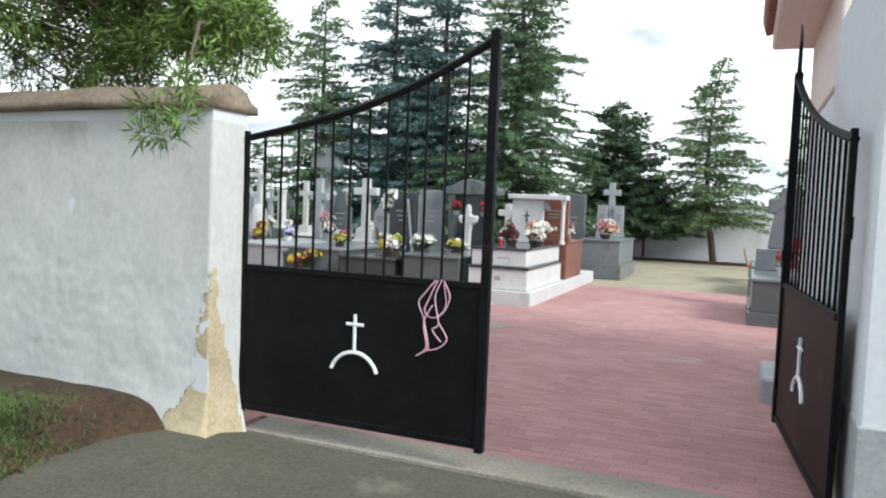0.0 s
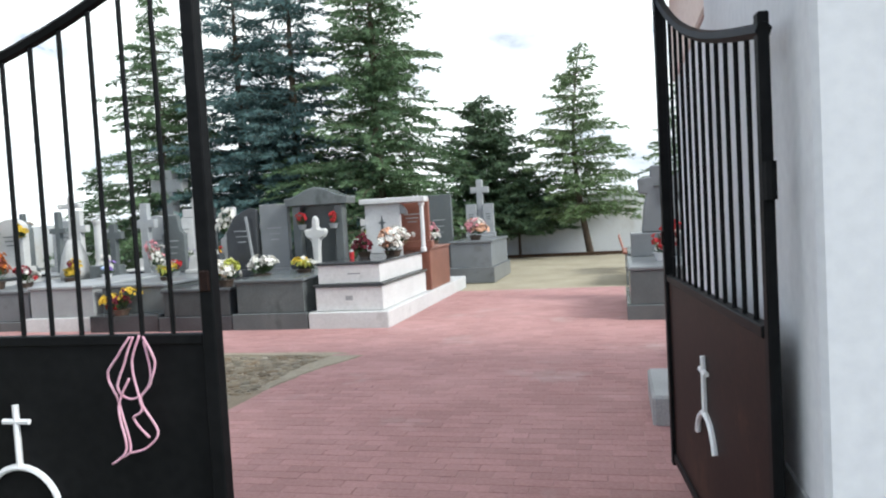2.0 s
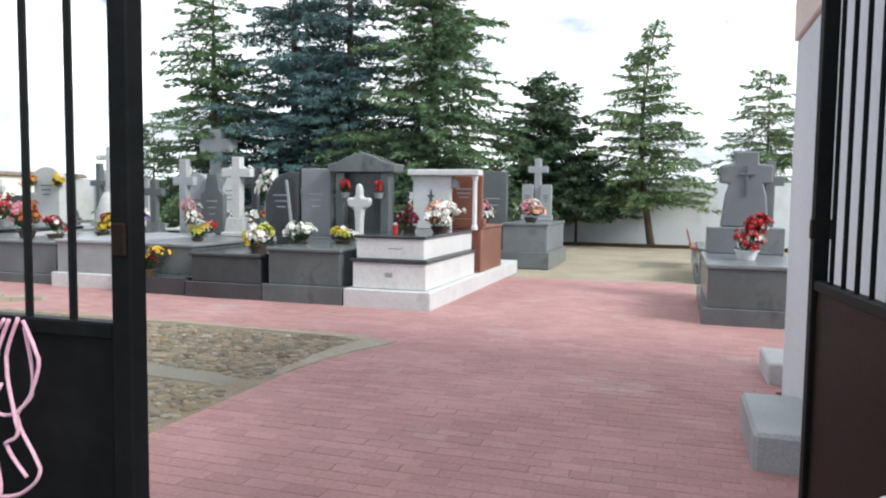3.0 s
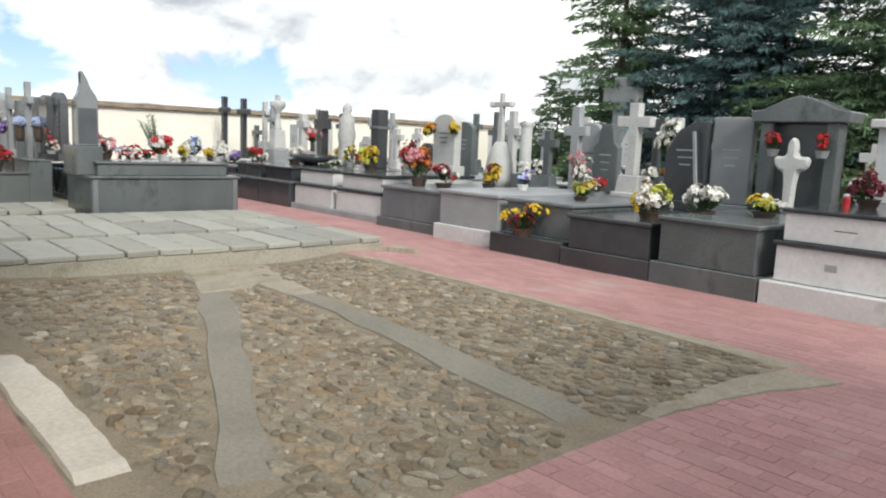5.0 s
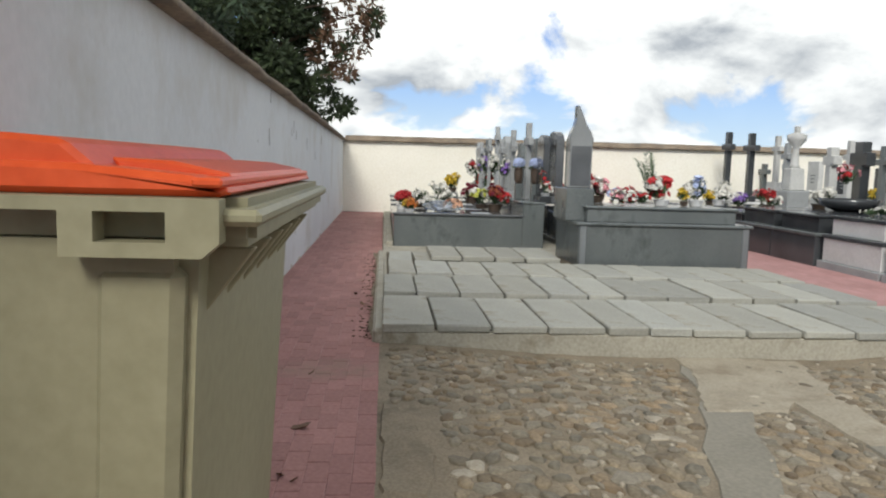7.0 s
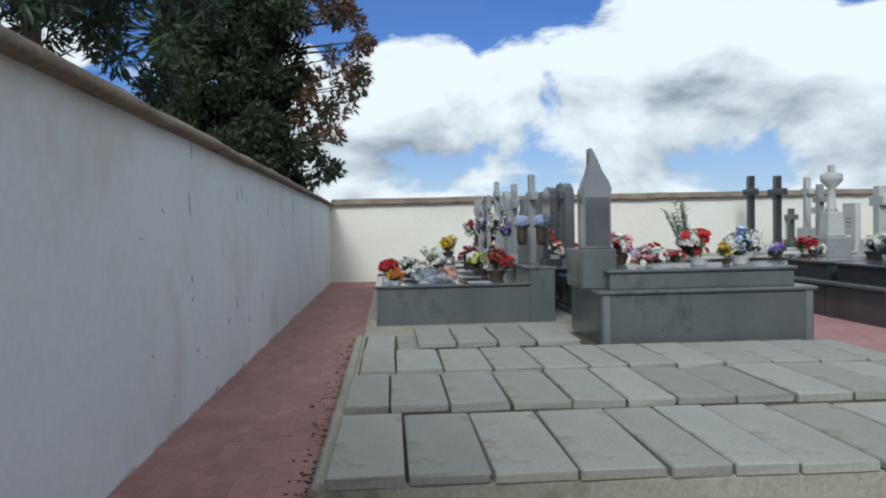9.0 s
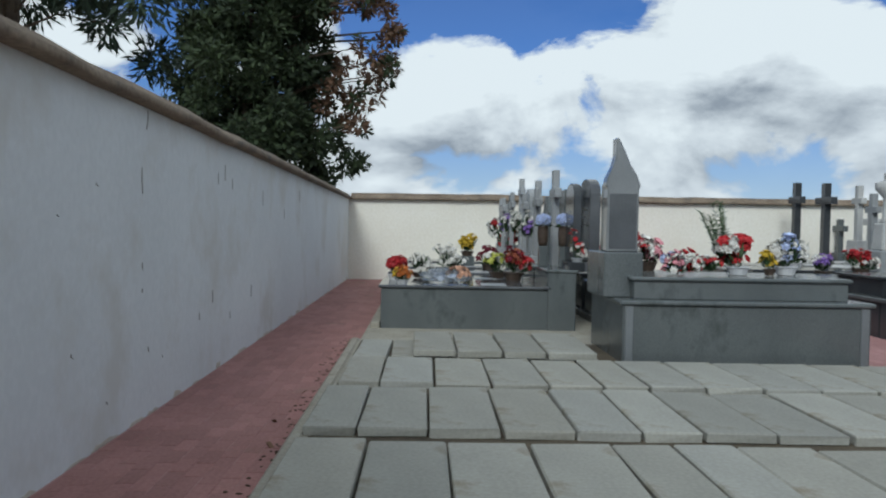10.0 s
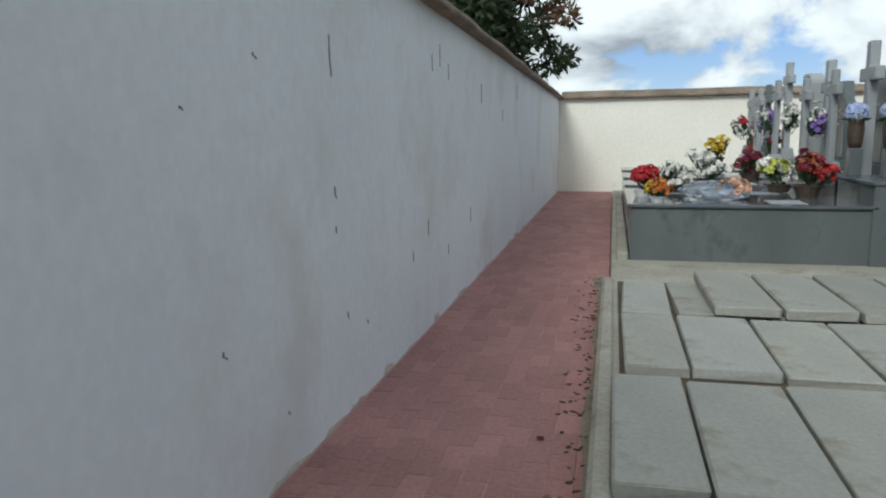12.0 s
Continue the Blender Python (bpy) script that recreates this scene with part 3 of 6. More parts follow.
# ---- gate ----
def gate_leaf(width, panel_mat, label, finial):
    """A leaf from its hinge at the origin along +x: sheet below, bars above, a top rail that sweeps up to the free end."""
    leaf = thing("iron_gate", (0, 0, 0), label, "gate", "gate leaves")
    lo, hi, mid, low = 1.84, 2.40, 1.06, 0.135

    def top(u):
        return lo + (hi - lo) * (0.55 * u + 0.45 * u * u * u)
    part("hinge_stile", box(0, 0.04, -0.015, 0.015, low - 0.03, lo + 0.05, 0.004), M_IRON, leaf)
    part("free_stile", box(width - 0.05, width, -0.025, 0.025, low - 0.02, hi + 0.03, 0.004), M_IRON, leaf)
    part("top_rail", rod([(width * i / 14, 0, top(i / 14)) for i in range(15)], 0.022, 6), M_IRON, leaf)
    part("mid_rail", box(0.045, width - 0.05, -0.02, 0.02, mid - 0.035, mid, 0.004), M_IRON, leaf)
    part("bottom_rail", box(0.045, width - 0.05, -0.018, 0.018, low, low + 0.04, 0.004), M_IRON, leaf)
    part("sheet_panel", box(0.04, width - 0.045, -0.008, 0.008, low + 0.03, mid - 0.03, 0.001), panel_mat, leaf)
    bar = None
    for i in range(1, 13):
        x = 0.04 + (width - 0.09) * i / 13
        part("bar", rod([(x, 0, mid - 0.01), (x, 0, top(x / width))], 0.0085, 6), M_IRON, leaf)
    part("hinge_pin", rod([(-0.01, 0, 1.4), (-0.01, 0, 1.5)], 0.018), M_IRON, leaf)
    part("latch_plate", box(width - 0.043, width - 0.007, -0.032, 0.032, 1.20, 1.27, 0.004), M_RUST, leaf, "worn latch plate")
    if finial:
        part("finial", rod([(width - 0.03, 0, hi), (width - 0.03, 0, hi + 0.16), (width - 0.05, 0, hi + 0.22), (width - 0.02, 0, hi + 0.34)], [0.018, 0.014, 0.012, 0.006], 6), M_IRON, leaf)
    ox = 0.838 if not finial else 0.86
    for s in ((1,) if finial else (-1,)):
        y = s * 0.017
        em = rod([(ox, y, 0.59), (ox, y, 0.815)], 0.011, 6)
        rod([(ox - 0.055, y, 0.755), (ox + 0.055, y, 0.755)], 0.011, 6, em)
        rod([(ox + 0.16 * math.sin(k), y, 0.43 + 0.16 * math.cos(k)) for k in [radians(-72 + 12 * j) for j in range(13)]], 0.012, 6, em)
        part("cross_emblem", em, M_WROD, leaf, "white cross over an arch, welded of rod")
    return leaf


left = gate_leaf(1.66, M_IRON, "closed black iron gate leaf with a white cross emblem", False)
left.matrix_world = pose(-2.985, 4.43, 0.0, 0, 0, 0)
right = gate_leaf(1.69, M_RUST, "open iron gate leaf with brown sheet panel and white cross", True)
right.matrix_world = pose(0.365, 4.33, 0.0, 0, 0, 95.5)
rope = thing("rope", (-1.60, 4.41, 0.62), "bundle of faded pink rope knotted to the gate bars", "rope")


def strand(points, sides=6):
    """A slack cord through (across, down) points, smoothed."""
    out = []
    n = len(points)
    for i in range(n - 1):
        p = [Vector(points[max(0, min(n - 1, i + k))]) for k in (-1, 0, 1, 2)]
        for j in range(6):
            q = j / 6
            c = 0.5 * (2 * p[1] + (p[2] - p[0]) * q + (2 * p[0] - 5 * p[1] + 4 * p[2] - p[3]) * q * q + (3 * p[1] - p[0] - 3 * p[2] + p[3]) * q ** 3)
            out.append((1.25 * c.x, -0.032 - 0.006 * math.sin(5 * c.y + i), c.y))
    return rod(out, 0.0043, sides)


for line in (((-0.02, 0.44), (-0.06, 0.38), (-0.10, 0.31), (-0.08, 0.24), (-0.06, 0.14), (-0.05, 0.05), (-0.09, 0.02)),
             ((-0.01, 0.44), (-0.04, 0.36), (-0.07, 0.26), (-0.02, 0.23), (0.03, 0.30), (0.015, 0.44)),
             ((0.02, 0.44), (0.05, 0.36), (0.03, 0.28), (-0.005, 0.22), (0.04, 0.12), (0.0, 0.06), (-0.06, 0.04)),
             ((0.01, 0.445), (-0.02, 0.34), (0.0, 0.20), (-0.03, 0.16), (0.02, 0.09))):
    part("cord", strand(line), M_ROPE, rope, smooth=True)
part("tail", strand(((-0.03, 0.30), (-0.07, 0.20), (-0.055, 0.06), (-0.11, 0.0))), M_ROPE, rope, smooth=True)

# stone blocks beside the open leaf
step = thing("stone_step", (0, 0, 0), "grey stone doorstep block on the paving", "step")
part("block", box(0.13, 0.46, 7.02, 7.85, -0.02, 0.19, 0.02), M_LGREY, step)
step = thing("stone_step", (0, 0, 0), "small pale stone block at the chapel wall", "step")
part("block", box(0.40, 0.75, 8.9, 9.5, -0.02, 0.16, 0.015), M_WSTONE, step)

# ---- slab-covered platform ----


def skew(y):
    return 0.035 * (y - 5.5)


def skewed(x0, x1, y0, y1, z0, z1, bevel):
    bm = box(x0, x1, y0, y1, z0, z1, bevel)
    for v in bm.verts:
        v.co.x += skew(v.co.y)
    return bm


PLAT = thing("burial_platform", (0, 0, 0), "low concrete burial platform covered with loose cast slabs", "platform")
part("plinth", skewed(-13.05, -8.30, 5.50, 10.10, -0.14, 0.085, 0.012), M_SLABB, PLAT, "rough concrete plinth with dirt stains")
part("kerb", skewed(-13.05, -8.295, 5.47, 5.56, -0.14, 0.10, 0.02), M_SLABB, PLAT)
part("dirt_bed", skewed(-12.95, -8.36, 5.58, 10.02, 0.08, 0.089, 0), M_GAP, PLAT, "dark dirt lying between the slabs")


def worn(bm, rnd):
    """Chipped and slightly uneven edges."""
    for v in bm.verts:
        v.co += Vector((rnd.uniform(-0.006, 0.006), rnd.uniform(-0.004, 0.004), rnd.uniform(-0.002, 0.002)))
    return bm


rnd = random.Random(21)
for front, depth, start, widths, top in ((-8.29, 1.10, 5.535, (0.385, 0.40, 0.41, 0.42, 0.31, 0.32, 0.40, 0.41, 0.40, 0.39, 0.40, 0.28), 0.142),
                                         (-9.62, 1.02, 5.54, (0.30, 0.39, 0.40, 0.40, 0.36, 0.33, 0.39, 0.40, 0.39, 0.40, 0.39, 0.38), 0.142),
                                         (-10.80, 0.98, 5.59, (0.30, 0.39, 0.40, 0.40, 0.38, 0.32, 0.40, 0.40, 0.40, 0.40, 0.40, 0.3), 0.138)):
    y = start
    for w in widths:
        d = rnd.uniform(-0.015, 0.015)
        h = top + rnd.uniform(-0.006, 0.006)
        me = finish(worn(box(-depth / 2 + d, depth / 2, -w / 2 + 0.008, w / 2 - 0.008, 0.0, h - 0.083, 0.009), rnd))
        me.materials.append(M_SLAB)
        ob = new("slab", me)
        ob.parent = PLAT
        ob.matrix_basis = pose(front - depth / 2 + skew(y + w / 2), y + w / 2, 0.084, rnd.uniform(-0.25, 0.25), rnd.uniform(-0.3, 0.3), rnd.uniform(-0.6, 0.6))
        y += w
for x0, x1, y0, y1, z0, z1 in ((-12.75, -11.86, 5.60, 5.90, 0.084, 0.13), (-12.75, -11.86, 5.91, 6.40, 0.084, 0.13), (-12.75, -11.86, 6.41, 7.05, 0.084, 0.13), (-12.75, -11.86, 7.06, 7.70, 0.084, 0.13),
                               (-12.88, -11.80, 6.10, 6.47, 0.132, 0.195), (-12.86, -11.78, 6.48, 6.86, 0.132, 0.195), (-12.88, -11.76, 6.87, 7.23, 0.132, 0.195), (-12.86, -11.74, 7.24, 7.66, 0.132, 0.195)):
    me = finish(worn(box(-(x1 - x0) / 2, (x1 - x0) / 2, -(y1 - y0) / 2 + 0.007, (y1 - y0) / 2 - 0.007, 0, z1 - z0, 0.009), rnd))
    me.materials.append(M_SLAB)
    ob = new("slab", me)
    ob.parent = PLAT
    ob.matrix_basis = pose((x0 + x1) / 2, (y0 + y1) / 2, z0, 0, rnd.uniform(-0.3, 0.3), rnd.uniform(-1.2, 1.2))


# ---- waste container ----
def container():
    c = thing("waste_container", (0, 0, 0), "beige plastic wheeled waste container with an orange-red lid", "waste bin")
    x0, x1, y0, y1 = -5.42, -4.31, 4.55, 5.25
    body = box(x0, x1, y0, y1, 0.17, 1.17, 0.03, seg=2)
    for v in body.verts:
        k = (1.12 - v.co.z) / 0.95
        v.co.x += (0.05 if v.co.x < -4.9 else -0.05) * k
        v.co.y += (0.05 if v.co.y < 4.9 else -0.05) * k
    part("body", body, M_BIN, c)
    for ya, yb in ((4.56, 4.68), (5.10, 5.235)):
        rib = box(-4.37, -4.302, ya, yb, 0.20, 1.10, 0.018, seg=1)
        for v in rib.verts:
            v.co.x -= 0.05 * (1.12 - v.co.z) / 0.95
            v.co.y += (0.05 if v.co.y < 4.9 else -0.05) * (1.12 - v.co.z) / 0.95
        part("corner_column", rib, M_BIN, c)
    rim = box(x0 - 0.05, x1 - 0.004, y0 - 0.05, y1 + 0.09, 1.13, 1.205, 0.014, seg=2)
    part("rim", rim, M_BIN, c)
    part("rim_edge", box(x0 - 0.06, x1 + 0.035, y1 + 0.02, y1 + 0.105, 1.165, 1.19, 0.008), M_BIN, c)
    # one moulded skirt along the rim, with a recessed lifting pocket at each end
    skirt = bmesh.new()
    ys, zs = (4.50, 4.58, 4.68, 4.74, 5.077, 5.125, 5.225, 5.30), (1.120, 1.142, 1.186, 1.206)
    grid = [[skirt.verts.new((-4.248, yy, zz)) for zz in zs] for yy in ys]
    for i in range(7):
        for j in range(3):
            if not (i in (1, 5) and j == 1) and not (i == 3 and j < 2):
                skirt.faces.new((grid[i][j], grid[i + 1][j], grid[i + 1][j + 1], grid[i][j + 1]))
    grid[7][0].co.y, grid[0][0].co.y = 5.275, 4.515
    back = bmesh.ops.extrude_face_region(skirt, geom=list(skirt.faces))
    for v in back["geom"]:
        if isinstance(v, bmesh.types.BMVert):
            v.co.x -= 0.045
    part("rim_skirt", skirt, M_BIN, c)
    for i in range(6):
        x = -4.42 - 0.16 * i
        part("rim_gusset", prism(((5.235, 1.12), (5.325, 1.12), (5.235, 1.00)), 0.025, 0.003, axis="x"), M_BIN, c, loc=(x, 0, 0))
    lid_profile = ((4.50, 1.207), (5.30, 1.207), (5.31, 1.218), (5.28, 1.228), (5.25, 1.238), (5.08, 1.252), (4.80, 1.258), (4.55, 1.25), (4.48, 1.235))
    part("lid", prism(lid_profile, 1.17, 0.01, axis="x"), M_LID, c, loc=(-4.875, 0, 0))
    part("lid_panel", prism(((4.52, 1.236), (5.12, 1.236), (5.06, 1.288), (4.98, 1.294), (4.56, 1.297)), 1.10, 0.010, axis="x"), M_LID, c, loc=(-4.86, 0, 0))
    part("lid_wing", prism(((5.12, 1.236), (5.285, 1.226), (5.29, 1.240), (5.20, 1.258), (5.10, 1.262)), 1.02, 0.005, axis="x"), M_LID, c, loc=(-4.90, 0, 0))
    part("lid_lip", box(-5.45, -4.27, 5.255, 5.30, 1.222, 1.236, 0.004), M_LID, c)
    for x in (-4.40, -5.30):
        part("lid_hinge", box(x - 0.06, x + 0.06, 4.47, 4.60, 1.22, 1.30, 0.015), M_LID, c)
    part("sticker", box(-4.316, -4.307, 4.68, 4.935, 0.985, 1.147, 0.002), M_BLACK, c, "black rectangular sticker plate")
    for za, nk in ((0.70, 3), (0.86, 2)):
        for k in range(nk):
            mark = box(-0.09, 0.09, -0.003, 0.003, 0, 0.008, 0.001)
            mk = part("vent_slot", mark, M_BLACK, c)
            mk.matrix_basis = pose(-5.02, 5.237 - 0.05 * (1.12 - za) / 0.95, za + 0.03 * k, -3, 0, 0)
    for x in (-4.47, -5.27):
        for y in (4.67, 5.12):
            w = part("wheel", rod([(x - 0.01, y - 0.02, 0.075), (x - 0.01, y + 0.02, 0.075)], 0.075, 16), M_BLACK, c)
            part("fork", box(x - 0.035, x + 0.035, y - 0.035, y + 0.035, 0.135, 0.185, 0.006), M_BLACK, w)
            part("fork_arm", box(x - 0.025, x + 0.015, y + 0.024, y + 0.032, 0.06, 0.15, 0.002), M_CHROME, w)
    return c


container()
rnd = random.Random(8)
for x, y, s in ((-6.6, 5.16, 0.045), (-6.05, 5.14, 0.02), (-6.0, 5.2, 0.018), (-5.6, 5.36, 0.022), (-5.3, 5.30, 0.02), (-7.5, 5.12, 0.02), (-10.2, 5.28, 0.022), (-11.0, 5.33, 0.02), (-9.7, 5.36, 0.025)):
    lf = thing("dry_leaf", (x, y, 0.003), "curled dry brown leaf on the red paving", "leaf", "leaves on the path", rnd.uniform(0, 360))
    part("blade", prism(((-s, 0.0), (-0.3 * s, 0.004), (0.4 * s, 0.016), (s, 0.022), (0.5 * s, 0.010), (-0.4 * s, -0.001)), s * 1.2, 0.001), M_DEAD, lf)


# ---- graves ----
def tomb(x0, x1, y0, y1, courses, label, group="", name="tomb"):
    """A tomb of stacked courses, each (name, inset, z0, z1, material, bevel)."""
    t = thing(name, ((x0 + x1) / 2, (y0 + y1) / 2, 0), label, "tomb", group)
    hx, hy = (x1 - x0) / 2, (y1 - y0) / 2
    for nm, inset, z0, z1, m, bev in courses:
        part(nm, box(-hx + inset, hx - inset, -hy + inset, hy - inset, z0, z1, bev), m, t)
    return t


def ledger(x0, x1, y0, y1, h, base, body, top, plinth, label, group="graves", inset=0.06):
    return tomb(x0, x1, y0, y1, (("plinth", 0.0, -0.02, base, plinth, 0.008), ("body", inset, base, h - 0.05, body, 0.006), ("cover_slab", inset - 0.03, h - 0.05, h, top, 0.012)), label, group)


def cross_outline(w, h, arm_z, t, flare=0.0):
    return ((-t / 2 - flare, 0), (t / 2 + flare, 0), (t / 2, arm_z - t / 2), (w / 2, arm_z - t / 2), (w / 2, arm_z + t / 2), (t / 2, arm_z + t / 2), (t / 2, h), (-t / 2, h), (-t / 2, arm_z + t / 2), (-w / 2, arm_z + t / 2), (-w / 2, arm_z - t / 2), (-t / 2, arm_z - t / 2))


def stone_cross(x, y, z0, top, w, t, m, label, base_h=0.0, base_w=0.0, depth=0.12, axis="y", base_m=None, flare=0.0, arm=0.72):
    """A cross on a stepped base, facing along y or x."""
    g = thing("grave_cross", (x, y, z0), label, "grave cross", "grave crosses", 0 if axis == "y" else 90)
    h = top - z0 - base_h
    if base_h:
        part("base", box(-base_w / 2, base_w / 2, -base_w * 0.35, base_w * 0.35, 0, base_h, 0.012, taper=base_w * 0.08), base_m or m, g)
        part("base_step", box(-base_w * 0.6, base_w * 0.6, -base_w * 0.42, base_w * 0.42, 0, base_h * 0.22, 0.01), base_m or m, g)
    part("cross", prism(cross_outline(w, h, h * arm, t, flare), depth, 0.01), m, g, loc=(0, 0, base_h))
    return g


def stele(x, y, z0, top, w, depth, m, label, shape="flat", axis="y", base=0.12):
    """A headstone slab with a flat, round, slanted or shouldered top."""
    g = thing("headstone", (x, y, z0), label, "headstone", "headstones", 0 if axis == "y" else 90)
    h = top - z0 - base
    if shape == "round":
        o = [(-w / 2, 0), (w / 2, 0)] + [(w / 2 * math.cos(a), h - w * 0.3 + w * 0.3 * math.sin(a)) for a in [math.pi * i / 10 for i in range(11)]]
    elif shape == "slant":
        o = [(-w / 2, 0), (w / 2, 0), (w / 2, h * 0.98), (w * 0.25, h), (-w * 0.2, h * 0.88), (-w / 2, h * 0.62)]
    elif shape == "shoulder":
        o = [(-w / 2, 0), (w / 2, 0), (w / 2, h * 0.72), (w * 0.32, h * 0.78), (w * 0.22, h), (-w * 0.22, h), (-w * 0.32, h * 0.78), (-w / 2, h * 0.72)]
    elif shape == "peak":
        o = [(-w / 2, 0), (w / 2, 0), (w / 2, h * 0.86), (0, h), (-w / 2, h * 0.86)]
    else:
        o = [(-w / 2, 0), (w / 2, 0), (w / 2, h), (-w / 2, h)]
    part("base", box(-w * 0.58, w * 0.58, -depth * 0.9, depth * 0.9, 0, base, 0.01), m, g)
    part("slab", prism(o, depth, 0.01), m, g, loc=(0, 0, base))
    for j in range(3):
        part("inscription", box(-w * (0.24 - 0.05 * j), w * (0.24 - 0.05 * j), -depth / 2 - 0.003, -depth / 2 + 0.002, h * (0.62 - 0.09 * j) + base, h * (0.62 - 0.09 * j) + base + 0.018, 0.0), M_LGREY if m not in (M_LGREY, M_WSTONE, M_MARBLE) else M_GREY, g)
    return g


def spray(vs, fs, p, d, length, width, rnd):
    """A narrow leafy spray from p along d."""
    s = d.cross(Vector((rnd.gauss(0, 1), rnd.gauss(0, 1), rnd.gauss(0, 1))))
    s = s.normalized() * width if s.length > 1e-6 else Vector((width, 0, 0))
    i = len(vs)
    m = p + d * length * 0.45
    vs += [p, m + s, p + d * length, m - s]
    fs += [(i, i + 1, i + 2), (i, i + 2, i + 3)]


def floret(vs, fs, c, n, r, rnd, petals=6):
    """One bloom: a cup of petals round c, facing n."""
    n = Vector(n).normalized()
    u = n.orthogonal().normalized()
    v = n.cross(u)
    i0 = len(vs)
    c = Vector(c)
    vs.append(c - 0.25 * r * n)
    a0 = rnd.uniform(0, 6.28)
    for k in range(2 * petals):
        a = a0 + math.pi * k / petals
        q = r if k % 2 == 0 else 0.72 * r
        vs.append(c + q * (math.cos(a) * u + math.sin(a) * v) + (0.22 if k % 2 == 0 else 0.38) * r * n * rnd.uniform(0.6, 1.3))
    for k in range(2 * petals):
        fs.append((i0, i0 + 1 + k, i0 + 1 + (k + 1) % (2 * petals)))
    i1 = len(vs)
    vs.append(c + 0.55 * r * n)
    for k in range(petals):
        a = a0 + 2 * math.pi * k / petals
        vs.append(c + 0.5 * r * (math.cos(a) * u + math.sin(a) * v) + 0.25 * r * n)
    for k in range(petals):
        fs.append((i1, i1 + 1 + k, i1 + 1 + (k + 1) % petals))


def flowers(x, y, z, w, h, colours, label, pot="dark", bloom=0.035, count=34, name="flower_pot", squash=0.8, leaf=1.0, up=0.0):
    """A bunch of blooms over leaves in a pot; w across, h high."""
    rnd = random.Random(int(1000 * abs(x) + 77 * y))
    bloom, count = 0.92 * bloom, int(2.2 * count)
    g = thing(name, (x, y, z), label, "flowers", "flowers on the graves", rnd.uniform(0, 360))
    ph = (0.20 if w > 0.25 else 0.28) * h if pot != "none" else 0.02
    if pot != "none":
        pm = {"dark": M_POT, "white": M_WPOT, "stone": M_LGREY}[pot]
        pr = min(0.13, 0.30 * w)
        part("pot", lathe(((pr * 0.72, 0), (pr * 0.98, ph * 0.9), (pr * 1.08, ph * 0.9), (pr * 1.08, ph), (pr * 0.9, ph), (pr * 0.85, ph * 0.8)), 14), pm, g, smooth=False)
    cz = ph + (h - ph) * 0.42 + up
    rx, rz = w / 2, (h - ph) * 0.58
    # uneven sprays, each leaning its own way
    tufts = []
    for i in range(rnd.randint(4, 7)):
        a = rnd.uniform(0, 6.28)
        o = rx * rnd.uniform(0.15, 0.62)
        tufts.append((Vector((o * math.cos(a), o * math.sin(a), cz + rz * rnd.uniform(-0.45, 0.5))), rnd.uniform(0.38, 0.62)))
    root = Vector((0, 0, ph * 0.7))
    lv, lf = [], []
    for _ in range(int(130 * leaf)):
        c, q = tufts[rnd.randrange(len(tufts))]
        d = Vector((rnd.gauss(0, 1), rnd.gauss(0, 1), rnd.gauss(-0.1, 0.8))).normalized()
        p = c + Vector((d.x * rx, d.y * rx, d.z * rz)) * q * rnd.uniform(0.7, 1.25)
        m = root.lerp(p, rnd.uniform(0.45, 0.8))
        s = d.cross(Vector((rnd.gauss(0, 1), rnd.gauss(0, 1), rnd.gauss(0, 1)))).normalized() * rnd.uniform(0.009, 0.022)
        i = len(lv)
        lv += [m - (p - m) * 0.3, m + s, p, m - s]
        lf += [(i, i + 1, i + 2), (i, i + 2, i + 3)]
    tagged(part("foliage", mesh_from(lv, lf, M_LEAF), None, g), kind="stuff")
    for ci, col in enumerate(colours):
        vs, fs = [], []
        own = [t for i, t in enumerate(tufts) if i % len(colours) == ci] or tufts
        for _ in range(max(5, count // len(colours))):
            c, q = own[rnd.randrange(len(own))] if rnd.random() < 0.85 else tufts[rnd.randrange(len(tufts))]
            a, e = rnd.uniform(0, 6.28), math.asin(rnd.uniform(-0.35, 1.0))
            d = Vector((math.cos(a) * math.cos(e), math.sin(a) * math.cos(e), math.sin(e)))
            k = q * rnd.uniform(0.6, 1.08)
            p = c + Vector((d.x * rx, d.y * rx, d.z * rz)) * k
            p.z = max(p.z, 0.01)
            floret(vs, fs, p, d + Vector((rnd.gauss(0, 0.3), rnd.gauss(0, 0.3), 0.3)), bloom * rnd.choice((0.6, 0.8, 1.0, 1.2)) * rnd.uniform(0.85, 1.15), rnd)
        tagged(part("bloom_tuft", mesh_from(vs, fs, PETAL[col]), None, g, col + " blooms"), kind="stuff")
    return g


# front row along the cross path: white marble tomb with portal
t = tomb(-4.08, -2.97, 11.21, 13.55, (("lower_block", 0.085, 0.22, 0.535, M_MARBLE, 0.008), ("ledge", 0.06, 0.537, 0.575, M_DGREY, 0.006), ("upper_block", 0.12, 0.577, 0.825, M_MARBLE, 0.008), ("cover_slab", 0.095, 0.827, 0.862, M_DGREY, 0.008)),
         "white marble tomb with dark granite bands and ledge", "graves")
part("plinth", box(-0.555, 0.555, -1.17, 3.72, -0.02, 0.215, 0.01), M_MARBLE, t)
part("plaque_mark", box(-0.05, 0.05, -1.088, -1.083, 0.36, 0.42, 0.001), M_LGREY, t)
part("lettering_bar", box(-0.02, 0.16, -1.052, -1.048, 0.70, 0.71, 0.0), M_GREY, t)
p = thing("marble_portal", (-3.5, 13.35, 0.862), "white marble portal with lintel, column and inscribed panel", "headstone", "headstones")
